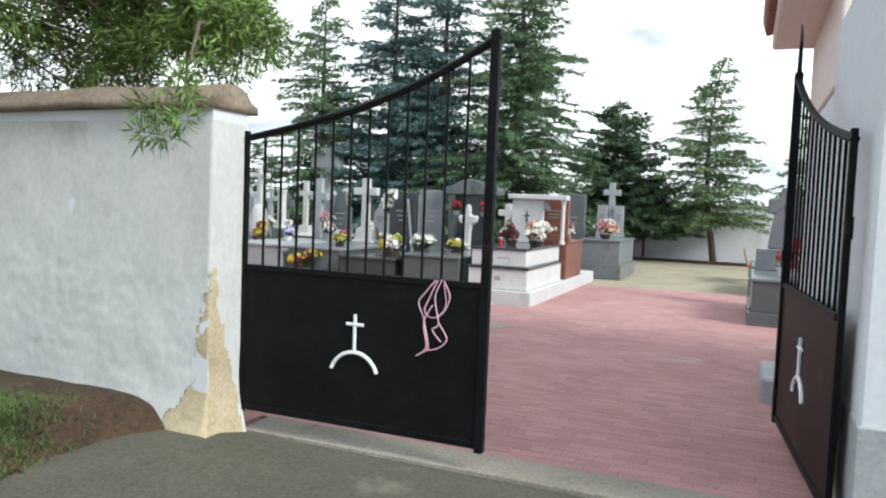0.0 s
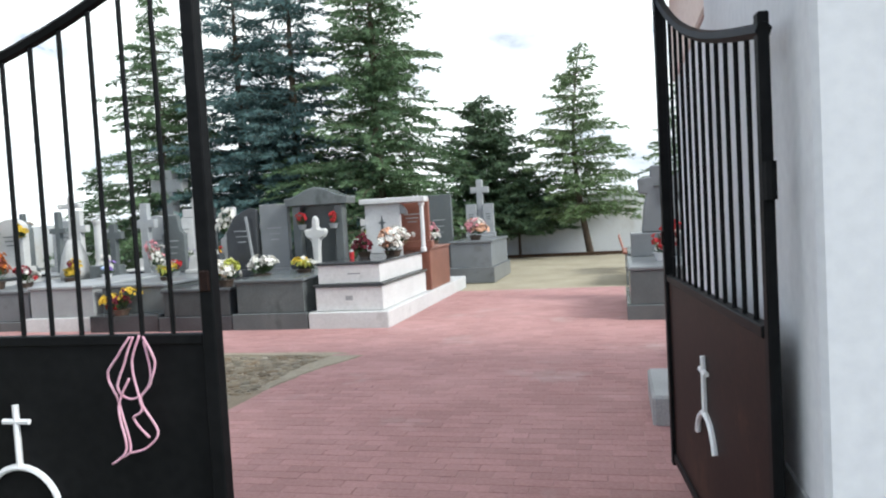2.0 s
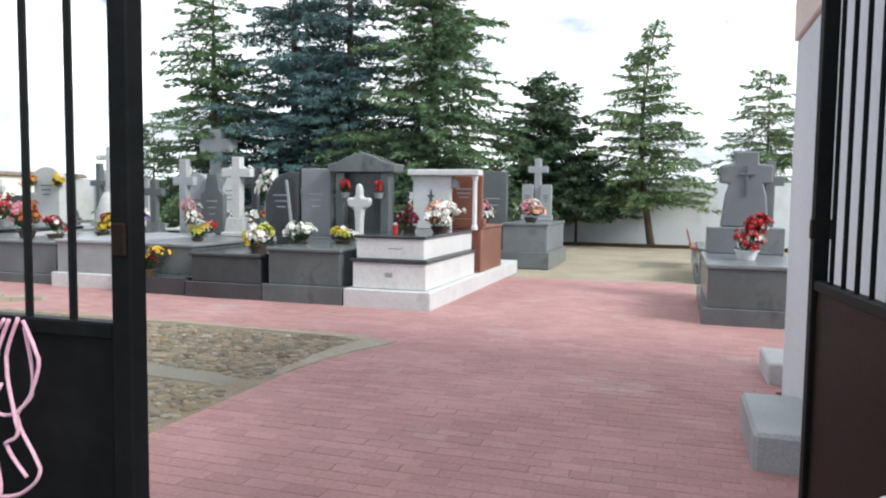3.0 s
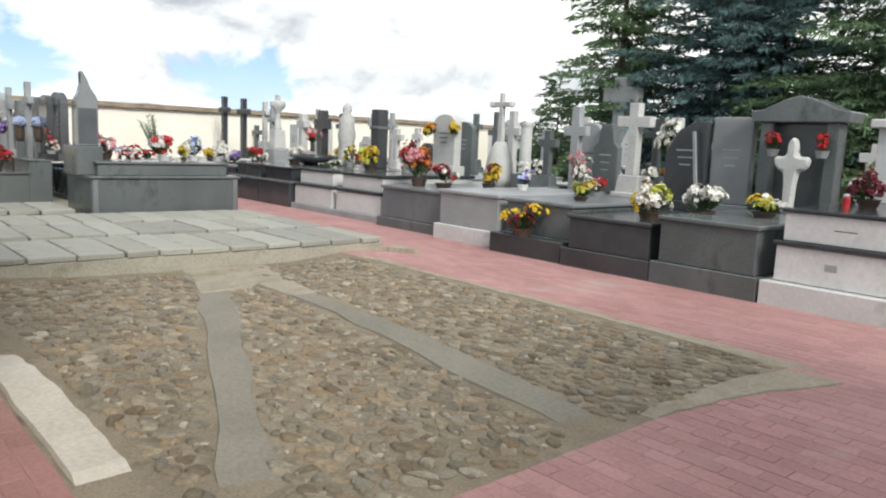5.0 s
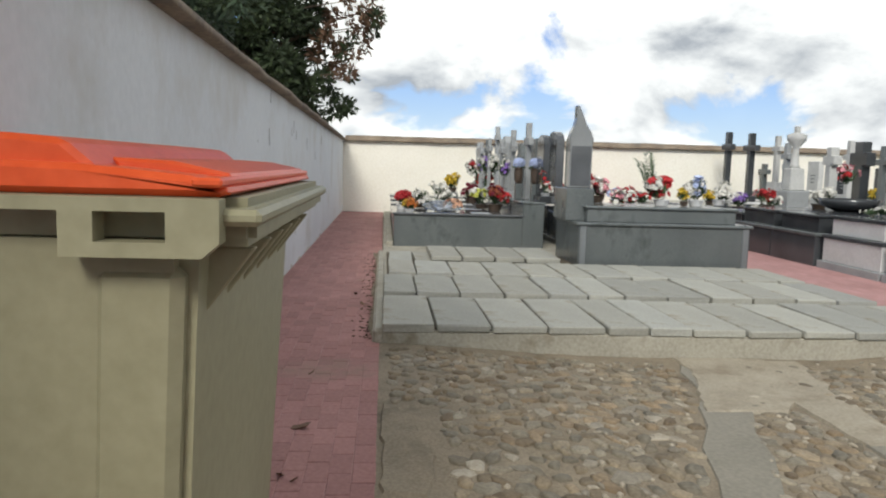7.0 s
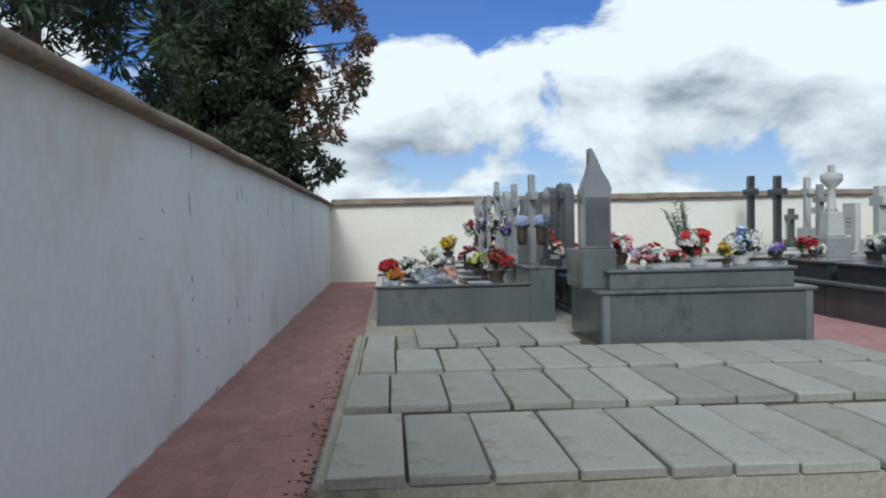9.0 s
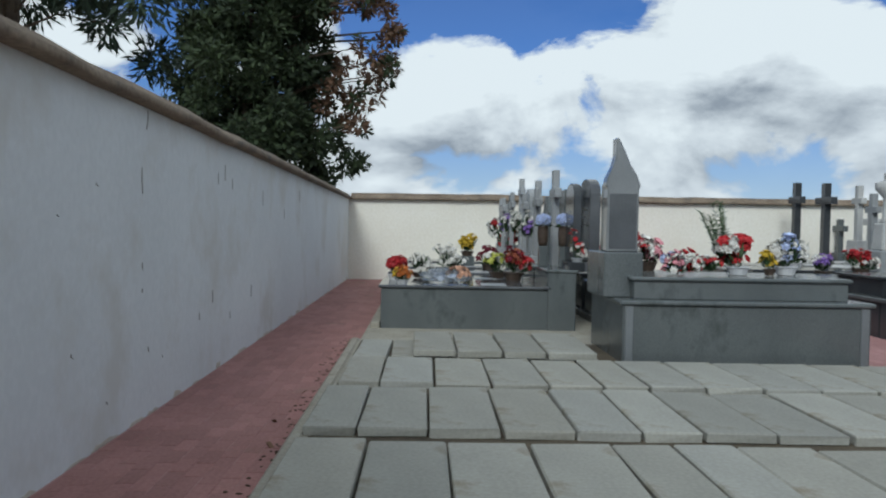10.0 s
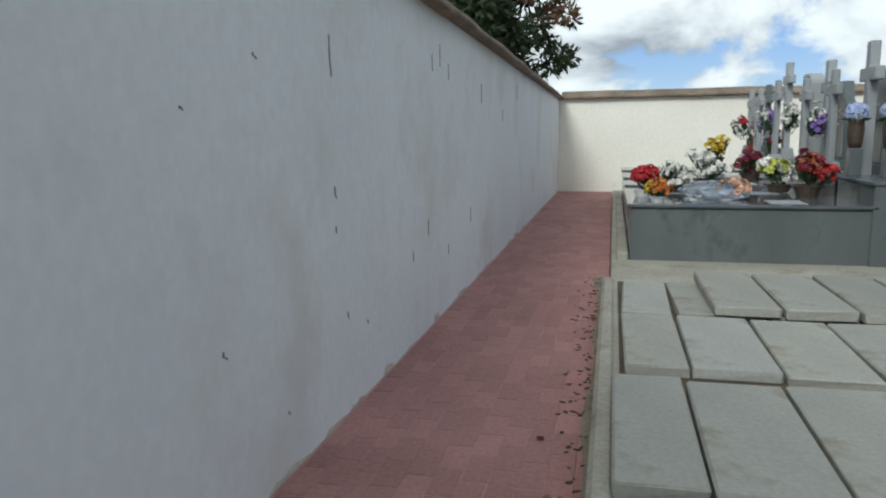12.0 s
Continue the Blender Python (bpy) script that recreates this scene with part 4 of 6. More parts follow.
part("lintel", box(-0.52, 0.55, -0.12, 0.14, 0.775, 0.862, 0.012), M_MARBLE, p)
part("column", lathe(((0.05, 0), (0.05, 0.05), (0.035, 0.07), (0.033, 0.70), (0.05, 0.73), (0.05, 0.775)), 12), M_MARBLE, p, loc=(0.47, 0, 0))
part("panel", box(-0.46, 0.12, -0.03, 0.05, 0, 0.775, 0.008), M_MARBLE, p)
part("bracket", prism(((0.0, 0.0), (0.12, 0.0), (0.11, 0.06), (0.03, 0.16), (0.0, 0.16)), 0.08, 0.01), M_LGREY, p, loc=(0.12, 0, 0.60))
part("engraved_figure", prism(((-0.02, 0), (0.02, 0), (0.02, 0.10), (0.07, 0.12), (0.02, 0.14), (0.0, 0.24), (-0.02, 0.14), (-0.07, 0.12), (-0.02, 0.10)), 0.006, 0), M_GREY, p, loc=(-0.18, -0.034, 0.36))
t = tomb(-3.95, -2.99, 13.62, 15.0, (("body", 0.02, 0.216, 0.86, M_BROWN, 0.008), ("cover_slab", 0.0, 0.86, 0.90, M_BROWN, 0.01)), "red-brown polished granite tomb", "graves")
stele(-3.28, 13.70, 0.90, 1.70, 0.55, 0.09, M_BROWN, "red-brown granite headstone slab")
flowers(-3.62, 12.25, 0.862, 0.34, 0.42, ("maroon",), "dark red chrysanthemums in a brown pot", "dark", 0.03, 60)
flowers(-3.22, 12.35, 0.862, 0.62, 0.42, ("white", "white", "peach"), "large white poinsettia bunch on a marble tomb", "dark", 0.075, 40, leaf=0.6)
flowers(-3.84, 12.75, 0.862, 0.26, 0.26, ("white", "white"), "small white flowers in a pot", "white", 0.035, 26)
c = thing("grave_candle", (-3.72, 12.0, 0.862), "red plastic grave candle", "candle")
part("glass", lathe(((0.03, 0), (0.036, 0.09), (0.03, 0.10)), 12), PETAL["red"], c)
part("cap", lathe(((0.034, 0.10), (0.034, 0.115), (0.02, 0.13)), 12), M_CHROME, c)

# grey granite tombs
ledger(-5.20, -4.10, 11.21, 13.5, 0.68, 0.22, M_GREY, M_GREY, M_GREY, "grey granite tomb with a dark plinth")
g = thing("aedicule", (-4.72, 13.35, 0.68), "grey granite aedicule headstone with gabled roof and columns", "headstone", "headstones")
part("back_slab", box(-0.40, 0.40, 0.02, 0.12, 0, 1.0, 0.008), M_GREY, g)
for s in (-1, 1):
    part("column", box(s * 0.36 - 0.07, s * 0.36 + 0.07, -0.16, 0.02, 0.0, 1.0, 0.012), M_GREY, g)
part("roof", prism(((-0.52, 0), (0.52, 0), (0.54, 0.12), (0.40, 0.14), (0.16, 0.25), (0, 0.29), (-0.16, 0.25), (-0.40, 0.14), (-0.54, 0.12)), 0.42, 0.012), M_GREY, g, loc=(0, 0, 1.0))
part("footing", box(-0.47, 0.47, -0.22, 0.16, 0, 0.07, 0.01), M_DGREY, g)
figure = prism(((-0.10, 0), (0.10, 0), (0.075, 0.10), (0.085, 0.34), (0.11, 0.50), (0.20, 0.52), (0.27, 0.60), (0.26, 0.68), (0.13, 0.68), (0.07, 0.70), (0.075, 0.82), (0.03, 0.90), (-0.03, 0.90), (-0.075, 0.82), (-0.07, 0.70), (-0.13, 0.68), (-0.26, 0.68), (-0.27, 0.60), (-0.20, 0.52), (-0.11, 0.50), (-0.085, 0.34), (-0.075, 0.10)), 0.13, 0.03)
f = new("cross_figure", finish(figure))
f.data.materials.append(M_WSTONE)
f.matrix_world = pose(-4.68, 13.02, 0.68) @ Matrix.Diagonal((0.70, 0.85, 0.92, 1))
tagged(f, "white marble figure before a cross", "statue")
flowers(-4.95, 13.12, 1.30, 0.22, 0.28, ("red", "red"), "red flowers in a wall vase", "stone", 0.035, 18)
flowers(-4.42, 13.12, 1.30, 0.24, 0.28, ("red", "red"), "red flowers in a wall vase", "stone", 0.035, 18)
flowers(-4.55, 12.20, 0.68, 0.40, 0.26, ("lime", "white", "yellow"), "yellow and white chrysanthemums in a low pot", "dark", 0.04, 40)
flowers(-4.15, 13.9, 0.9, 0.25, 0.5, ("lime", "white"), "pale green and white bouquet", "stone", 0.04, 22)
ledger(-6.35, -5.21, 11.22, 13.5, 0.58, 0.20, M_DGREY, M_DGREY, M_DGREY, "dark granite tomb with polished cover")
stele(-5.53, 13.35, 0.58, 1.74, 0.50, 0.12, M_SHINE, "plain grey granite headstone slab")
stele(-6.10, 13.30, 0.58, 1.70, 0.56, 0.12, M_DGREY, "slanted dark granite headstone with engraved cross", "slant")
k = thing("marble_strip", (-5.84, 13.16, 0.58), "slim white marble strip leaning on a headstone", "ornament")
part("strip", prism(((-0.02, 0), (0.02, 0), (-0.10, 0.98), (-0.14, 0.98)), 0.03, 0.004), M_LGREY, k)
flowers(-5.50, 11.62, 0.58, 0.52, 0.42, ("white", "yellow", "white", "lime"), "white and yellow flowers in a dark bowl", "dark", 0.055, 44)
flowers(-5.12, 12.0, 0.62, 0.50, 0.40, ("white",), "spray of white lilies", "dark", 0.06, 30, leaf=1.3)
ledger(-7.50, -6.36, 11.42, 13.6, 0.66, 0.24, M_GREY, M_MGREY, M_GREY, "grey granite tomb with sloping cover")
part("front_step", box(-7.49, -6.37, 11.24, 11.42, -0.02, 0.235, 0.008), M_DGREY, thing("plinth_step", (0, 0, 0), "dark granite plinth step before a tomb", "step"))
flowers(-7.02, 11.33, 0.235, 0.60, 0.42, ("yellow", "red", "yellow", "maroon"), "basket of yellow, red and orange flowers", "dark", 0.05, 34)
flowers(-6.72, 12.0, 0.66, 0.30, 0.26, ("lime", "yellow"), "small yellow-green flowers in a pot", "dark", 0.035, 26)
stone_cross(-7.0, 13.45, 0.66, 1.93, 0.52, 0.145, M_WSTONE, "tall white stone cross on a stepped base", 0.30, 0.38, 0.14, arm=0.74)
stone_cross(-6.55, 13.75, 0.58, 1.75, 0.46, 0.14, M_WSTONE, "white stone cross hung with lilies", 0.22, 0.36, 0.12)
flowers(-6.52, 13.62, 1.25, 0.42, 0.55, ("white",), "white lilies tied to a cross", "none", 0.06, 24)
flowers(-7.25, 13.0, 0.66, 0.34, 0.32, ("red", "white"), "red and white flowers at a cross", "stone", 0.04, 30)
flowers(-6.45, 13.2, 0.58, 0.30, 0.34, ("white", "orange"), "white and orange flowers in a vase", "stone", 0.04, 24)
flowers(-7.75, 13.3, 0.70, 0.42, 0.55, ("white", "pink"), "tall white and pink bouquet", "stone", 0.045, 34)
ledger(-8.74, -7.52, 11.40, 13.7, 0.67, 0.20, M_LGREY, M_LGREY, M_MARBLE, "pale grey granite tomb on a white marble plinth")
stele(-8.05, 14.3, 0.3, 1.68, 0.46, 0.12, M_GREY, "grey granite headstone with shouldered top", "shoulder")
stele(-8.45, 14.4, 0.3, 1.70, 0.42, 0.12, M_LGREY, "grey headstone with a round top", "round")
stone_cross(-8.35, 13.9, 0.3, 1.92, 0.42, 0.15, M_LGREY, "plain grey stone grave cross", 0.3, 0.4)
flowers(-8.22, 12.6, 0.67, 0.26, 0.40, ("purple", "white", "blue"), "purple and white flowers in paper", "white", 0.045, 36)
ledger(-10.22, -8.76, 11.52, 13.8, 0.62, 0.14, M_MGREY, M_MGREY, M_GREY, "blue-grey granite double tomb with cover")
t = thing("column_stump", (-8.98, 13.45, 0.62), "white broken column on a grey base", "grave column")
part("base", box(-0.16, 0.16, -0.14, 0.14, 0, 0.24, 0.012), M_GREY, t)
part("shaft", lathe(((0.11, 0.24), (0.095, 0.30), (0.09, 0.95), (0.11, 1.0), (0.11, 1.04)), 14), M_WSTONE, t, smooth=False)
t = thing("domed_grave", (-9.58, 13.5, 0.62), "white rounded grave mound carrying a stone cross", "grave monument")
part("dome", lathe(((0.25, 0), (0.25, 0.18), (0.21, 0.42), (0.15, 0.60), (0.09, 0.72)), 16), M_WSTONE, t, smooth=True)
part("cross", prism(cross_outline(0.40, 0.80, 0.62, 0.085, 0.02), 0.08, 0.015), M_WSTONE, t, loc=(0, 0, 0.70))
for s in (-1, 1):
    part("arm_knob", lathe(((0.03, -0.05), (0.06, -0.03), (0.06, 0.03), (0.03, 0.05)), 8), M_WSTONE, t, loc=(s * 0.2, 0, 1.32))
flowers(-9.05, 12.75, 0.62, 0.36, 0.42, ("yellow", "yellow", "maroon"), "yellow chrysanthemums in a pot", "dark", 0.045, 50)
flowers(-9.35, 12.1, 0.62, 0.46, 0.36, ("red", "white", "maroon"), "red and white flowers in a low bowl", "dark", 0.045, 44)
flowers(-9.75, 11.95, 0.62, 0.62, 0.62, ("russet", "orange", "russet", "pink"), "large bouquet of russet and orange dahlias", "dark", 0.06, 66)
stele(-10.72, 13.35, 0.70, 1.77, 0.56, 0.16, M_WSTONE, "white rounded headstone with two wreaths", "round", base=0.2)
flowers(-11.0, 13.2, 1.36, 0.30, 0.30, ("yellow", "orange"), "yellow flowers on a headstone", "none", 0.045, 22)
flowers(-10.42, 13.2, 1.40, 0.24, 0.24, ("yellow",), "yellow flowers on a headstone", "none", 0.045, 16)
flowers(-11.25, 12.9, 0.74, 0.36, 0.55, ("red", "white"), "red flowers in a tall vase", "stone", 0.04, 26)
stone_cross(-10.35, 14.6, 0.3, 1.9, 0.40, 0.14, M_WSTONE, "plain white stone grave cross", 0.3, 0.36)
stone_cross(-11.35, 15.2, 0.3, 1.92, 0.40, 0.11, M_GREY, "plain grey stone grave cross", 0.2, 0.36)
for x0, x1 in ((-11.62, -10.26), (-12.98, -11.66)):
    tomb(x0, x1, 11.62, 13.8, (("plinth", 0.0, -0.02, 0.10, M_LGREY, 0.008), ("lower_block", 0.05, 0.10, 0.42, M_MARBLE, 0.008), ("ledge", 0.03, 0.42, 0.47, M_DGREY, 0.006), ("upper_block", 0.12, 0.47, 0.69, M_MARBLE, 0.008), ("cover_slab", 0.09, 0.69, 0.74, M_DGREY, 0.008)), "white marble tomb with dark granite bands", "graves")
t = thing("stone_post", (-12.75, 13.4, 0.74), "dark square stone post", "grave column")
part("post", box(-0.12, 0.12, -0.12, 0.12, 0, 1.12, 0.012), M_DGREY, t)
part("post_band", box(-0.14, 0.14, -0.14, 0.14, 0.74, 0.80, 0.008), M_GREY, t)
stone_cross(-13.1, 13.55, 0.7, 1.80, 0.34, 0.16, M_WSTONE, "white stone cross on a tapered base", 0.45, 0.40)
flowers(-12.05, 12.7, 0.74, 0.52, 0.46, ("lime", "yellow"), "bright yellow-green chrysanthemums standing on a tomb", "dark", 0.05, 60)
flowers(-12.75, 12.3, 0.74, 0.42, 0.14, ("white",), "white flowers lying on a cover slab", "none", 0.04, 16)
flowers(-11.6, 13.3, 0.74, 0.30, 0.60, ("red", "maroon"), "red carnations in a vase", "stone", 0.04, 26)
for x0, x1 in ((-14.2, -13.02), (-15.4, -14.22)):
    tomb(x0, x1, 11.60, 13.9, (("plinth", 0.0, -0.02, 0.42, M_DGREY, 0.008), ("ledge", -0.02, 0.42, 0.47, M_GREY, 0.008), ("body", 0.10, 0.47, 0.68, M_DGREY, 0.006), ("cover_slab", 0.07, 0.68, 0.72, M_DGREY, 0.01)), "dark granite two-stepped tomb", "graves")
s = lathe(((0.20, 0), (0.18, 0.1), (0.16, 0.45), (0.19, 0.62), (0.15, 0.82), (0.17, 0.95), (0.08, 1.06), (0.10, 1.14), (0.09, 1.22), (0.02, 1.28)), 14)
st = new("statue", finish(s, True))
st.data.materials.append(M_WSTONE)
st.matrix_world = pose(-13.95, 13.45, 0.72)
tagged(st, "weathered white stone statue in a robe", "statue")
stone_cross(-14.95, 13.5, 0.72, 1.86, 0.46, 0.22, M_DGREY, "thick black granite cross", 0.1, 0.36, 0.16)
flowers(-14.9, 13.25, 1.1, 0.34, 0.42, ("red", "pink"), "red flowers hung on a black cross", "none", 0.045, 24)
b = thing("stone_bowl", (-14.3, 12.9, 0.72), "dark granite flower bowl", "planter")
part("bowl", lathe(((0.2, 0), (0.42, 0.10), (0.46, 0.20), (0.42, 0.20), (0.36, 0.12)), 18), M_DGREY, b, smooth=True)
flowers(-15.1, 12.9, 0.72, 0.50, 0.40, ("white", "white"), "white flowers with ferns", "dark", 0.045, 40, leaf=1.5)
flowers(-13.45, 13.2, 0.72, 0.30, 0.50, ("yellow", "white"), "white and yellow bouquet in a vase", "stone", 0.04, 26)
stone_cross(-16.1, 13.7, 0.6, 1.80, 0.36, 0.16, M_WSTONE, "weathered stone cross on a flared base", 0.35, 0.62, 0.16)
ledger(-16.6, -15.42, 11.7, 13.9, 0.62, 0.14, M_DGREY, M_GREY, M_DGREY, "dark granite tomb with cover slab")
ledger(-17.8, -16.64, 11.7, 13.9, 0.55, 0.14, M_GREY, M_GREY, M_GREY, "grey granite tomb with cover slab")
ledger(-19.0, -17.84, 11.7, 13.9, 0.60, 0.14, M_DGREY, M_DGREY, M_GREY, "dark granite tomb with cover slab")
ledger(-20.3, -19.04, 11.7, 13.9, 0.55, 0.14, M_GREY, M_GREY, M_GREY, "grey granite tomb with cover slab")
ledger(-21.6, -20.34, 11.7, 13.9, 0.55, 0.14, M_GREY, M_DGREY, M_GREY, "grey granite tomb with cover slab")
flowers(-16.6, 12.8, 0.62, 0.62, 0.42, ("red", "white", "red"), "red and white bouquet on a tomb", "dark", 0.055, 50)
flowers(-17.3, 12.6, 0.55, 0.42, 0.36, ("purple", "white"), "lilac and white flowers", "dark", 0.05, 40)
flowers(-18.2, 12.6, 0.60, 0.46, 0.52, ("white", "white"), "white roses with greenery", "white", 0.055, 36, leaf=1.4)
flowers(-18.9, 12.7, 0.60, 0.3, 0.30, ("yellow",), "yellow chrysanthemums in a pot", "dark", 0.045, 30)
u = thing("urn_column", (-18.2, 14.2, 0.0), "white stone column with a carved urn and cross", "grave monument")
part("plinth", box(-0.25, 0.25, -0.24, 0.24, -0.05, 0.95, 0.02), M_LGREY, u)
part("pedestal", box(-0.17, 0.17, -0.17, 0.17, 0.95, 1.42, 0.02, taper=0.025), M_WSTONE, u)
part("shaft", lathe(((0.12, 1.42), (0.08, 1.5), (0.065, 1.8), (0.07, 1.86), (0.19, 2.0), (0.2, 2.12), (0.09, 2.16)), 12), M_WSTONE, u, smooth=True)
part("finial", box(-0.055, 0.055, -0.05, 0.05, 2.14, 2.30, 0.012), M_WSTONE, u)
stone_cross(-21.5, 14.3, 0.3, 2.32, 0.50, 0.15, M_DGREY, "tall black granite cross", 0.45, 0.4, 0.14, arm=0.76)
stone_cross(-20.6, 14.45, 0.3, 2.26, 0.62, 0.15, M_DGREY, "tall black granite cross", 0.45, 0.4, 0.14, arm=0.76)
stone_cross(-20.2, 14.9, 0.3, 2.2, 0.36, 0.12, M_WSTONE, "ornate white stone cross", 0.8, 0.44)
stone_cross(-19.4, 14.7, 0.3, 2.0, 0.36, 0.12, M_LGREY, "grey stone cross on a pedestal", 0.6, 0.40)
stone_cross(-17.4, 14.9, 0.2, 2.0, 0.32, 0.12, M_WSTONE, "plain white stone grave cross", 0.6, 0.40)
# rows behind
rnd = random.Random(31)
kinds = ("flat", "round", "shoulder", "peak", "slant")
stones = (M_GREY, M_LGREY, M_WSTONE, M_WSTONE, M_DGREY, M_LGREY)
stone_names = ("grey granite", "pale grey stone", "weathered white stone", "white stone", "dark granite", "light grey stone")
for row_y, xs, tall in ((15.9, -5.2, 1.55), (18.3, -5.0, 1.65)):
    x = xs
    while x > -21.8:
        i = rnd.randrange(6)
        z = rnd.uniform(0.45, 0.65)
        ledger(x - 1.05, x, row_y - 2.05, row_y, z, 0.12, stones[rnd.randrange(6)], stones[i], M_GREY, stone_names[i] + " tomb in a back row")
        top = tall + rnd.uniform(-0.35, 0.25)
        if rnd.random() < 0.5:
            stone_cross(x - 0.52, row_y - 0.2, z, top + 0.2, rnd.uniform(0.36, 0.5), rnd.uniform(0.11, 0.16), stones[i], stone_names[i] + " cross in a back row", 0.25, 0.36)
        else:
            stele(x - 0.52, row_y - 0.2, z, top, rnd.uniform(0.42, 0.62), 0.13, stones[i], stone_names[i] + " headstone in a back row", kinds[rnd.randrange(5)])
        if rnd.random() < 0.8:
            cs = rnd.choice((("red",), ("white",), ("yellow",), ("pink", "white"), ("red", "yellow"), ("white", "purple")))
            flowers(x - rnd.uniform(0.25, 0.8), row_y - 0.55, z, rnd.uniform(0.3, 0.5), rnd.uniform(0.3, 0.5), cs, " and ".join(cs) + " flowers on a back-row tomb", "dark", 0.05, 24)
        x -= 1.18
stone_cross(-12.4, 20.75, 0.0, 3.1, 1.0, 0.36, M_LGREY, "massive grey stone memorial cross", 0.9, 0.9, 0.3, arm=0.8)
# graves beyond the marble tomb
t = ledger(-3.50, -2.55, 16.95, 19.2, 0.85, 0.30, M_MGREY, M_MGREY, M_MGREY, "tall grey granite tomb", inset=0.05)
stone_cross(-3.15, 19.0, 0.85, 2.18, 0.42, 0.14, M_LGREY, "grey stone cross with two tablets", 0.25, 0.5, 0.14, arm=0.78)
for s in (-1, 1):
    stele(-3.15 + 0.2 * s, 18.9, 0.85, 1.62, 0.24, 0.1, M_LGREY, "pale stone tablet beside a cross", "flat")
stele(-3.72, 17.3, 0.3, 1.84, 0.55, 0.12, M_GREY, "smooth grey granite headstone with a small portrait frame")
flowers(-2.98, 17.35, 0.85, 0.85, 0.52, ("pink", "white", "peach"), "large bunch of pink and white roses", "dark", 0.06, 60)
flowers(-3.45, 15.6, 0.85, 0.36, 0.45, ("white", "pink"), "white and pink roses in a vase", "dark", 0.05, 36)
# tomb beside the avenue
tomb(0.02, 1.20, 11.46, 13.6, (("plinth", 0.0, -0.02, 0.18, M_GREY, 0.008), ("body", 0.05, 0.18, 0.60, M_GREY, 0.006), ("cover_slab", 0.03, 0.60, 0.645, M_MGREY, 0.01)), "grey granite tomb beside the paved avenue", "graves")
t = thing("headstone_block", (0.62, 13.5, 0.645), "grey granite headstone block carrying a broad cross", "headstone", "headstones")
part("block", box(-0.50, 0.42, -0.25, 0.25, 0, 0.34, 0.012), M_MGREY, t)
part("slab", prism(((-0.34, 0), (0.24, 0), (0.20, 0.42), (0.16, 0.56), (0.27, 0.57), (0.28, 0.80), (0.10, 0.82), (0.10, 0.98), (-0.19, 0.98), (-0.19, 0.82), (-0.37, 0.80), (-0.36, 0.57), (-0.25, 0.56), (-0.29, 0.42)), 0.2, 0.02), M_MGREY, t, loc=(0, 0, 0.34))
part("side_cross", prism(cross_outline(0.34, 0.86, 0.60, 0.12), 0.12, 0.01), M_MGREY, t, loc=(0.26, 0.16, 0.34))
part("crucifix", prism(cross_outline(0.20, 0.40, 0.28, 0.035), 0.03, 0.006), M_GREY, t, loc=(-0.045, -0.115, 0.74))
flowers(0.52, 12.35, 0.645, 0.50, 0.56, ("red", "white", "red"), "red and white carnations in a white vase", "white", 0.055, 46)
t = thing("bench", (0.05, 18.8, 0), "reddish wooden bench on the lawn", "bench")
part("seat", box(-0.05, 0.35, -0.8, 0.8, 0.38, 0.43, 0.01), M_BENCH, t)
part("backrest", prism(((-0.05, 0.45), (-0.02, 0.45), (-0.10, 0.75), (-0.13, 0.75)), 1.6, 0.005), M_BENCH, t)
for yy in (-0.65, 0.65):
    part("leg", box(0.0, 0.32, yy - 0.05, yy + 0.05, -0.04, 0.38, 0.01), M_WSTONE, t)
# second monuments beside the avenue, half hidden by the open leaf
ledger(0.05, 1.2, 15.6, 17.8, 0.55, 0.14, M_GREY, M_GREY, M_GREY, "grey granite tomb on the lawn")

# ---- graves by the long wall ----
structure("grave_footing", box(-22.4, -13.06, 5.53, 9.58, -0.12, 0.03, 0.01), M_SLABB, "rough concrete footing under the row of graves", "footing")
B = tomb(-13.05, -11.83, 7.86, 10.07, (("plinth", 0.03, 0.06, 0.59, M_GREY, 0.008), ("ledge", 0.0, 0.59, 0.63, M_GREY, 0.012), ("upper_block", 0.16, 0.63, 0.79, M_GREY, 0.006), ("cover_slab", 0.13, 0.79, 0.825, M_GREY, 0.012)), "large grey granite tomb in two steps", "graves")
for yy in (-1.055, 0.985):
    part("corner_pier", box(0.545, 0.592, yy, yy + 0.07, 0.07, 0.585, 0.005), M_MGREY, B)
sp = thing("spire_headstone", (-12.35, 7.97, 0.63), "polished grey granite headstone drawn up into a spire", "headstone", "headstones")
part("pedestal", box(-0.42, 0.24, -0.19, 0.16, 0, 0.40, 0.01), M_GREY, sp)
part("slab", prism(((-0.155, 0), (0.13, 0), (0.13, 0.56), (0.145, 0.60), (0.11, 0.69), (0.05, 0.78), (0.0, 0.90), (-0.06, 1.02), (-0.085, 1.02), (-0.085, 0.86), (-0.11, 0.76), (-0.155, 0.67), (-0.17, 0.61), (-0.155, 0.56)), 0.14, 0.012, axis="x"), M_SHINE, sp, loc=(0.10, 0, 0.40))
part("panel", box(0.171, 0.176, -0.135, 0.11, 0.43, 0.92, 0.002), M_POLISH, sp, "darker polished panel")
part("side_slab", prism(((-0.14, 0), (0.08, 0), (0.08, 0.62), (-0.14, 0.62)), 0.10, 0.01, axis="x"), M_GREY, sp, loc=(-0.08, 0, 0.40))
flowers(-12.85, 8.38, 0.83, 0.36, 0.46, ("red", "pink", "white"), "red and pink bouquet on a granite tomb", "dark", 0.05, 44)
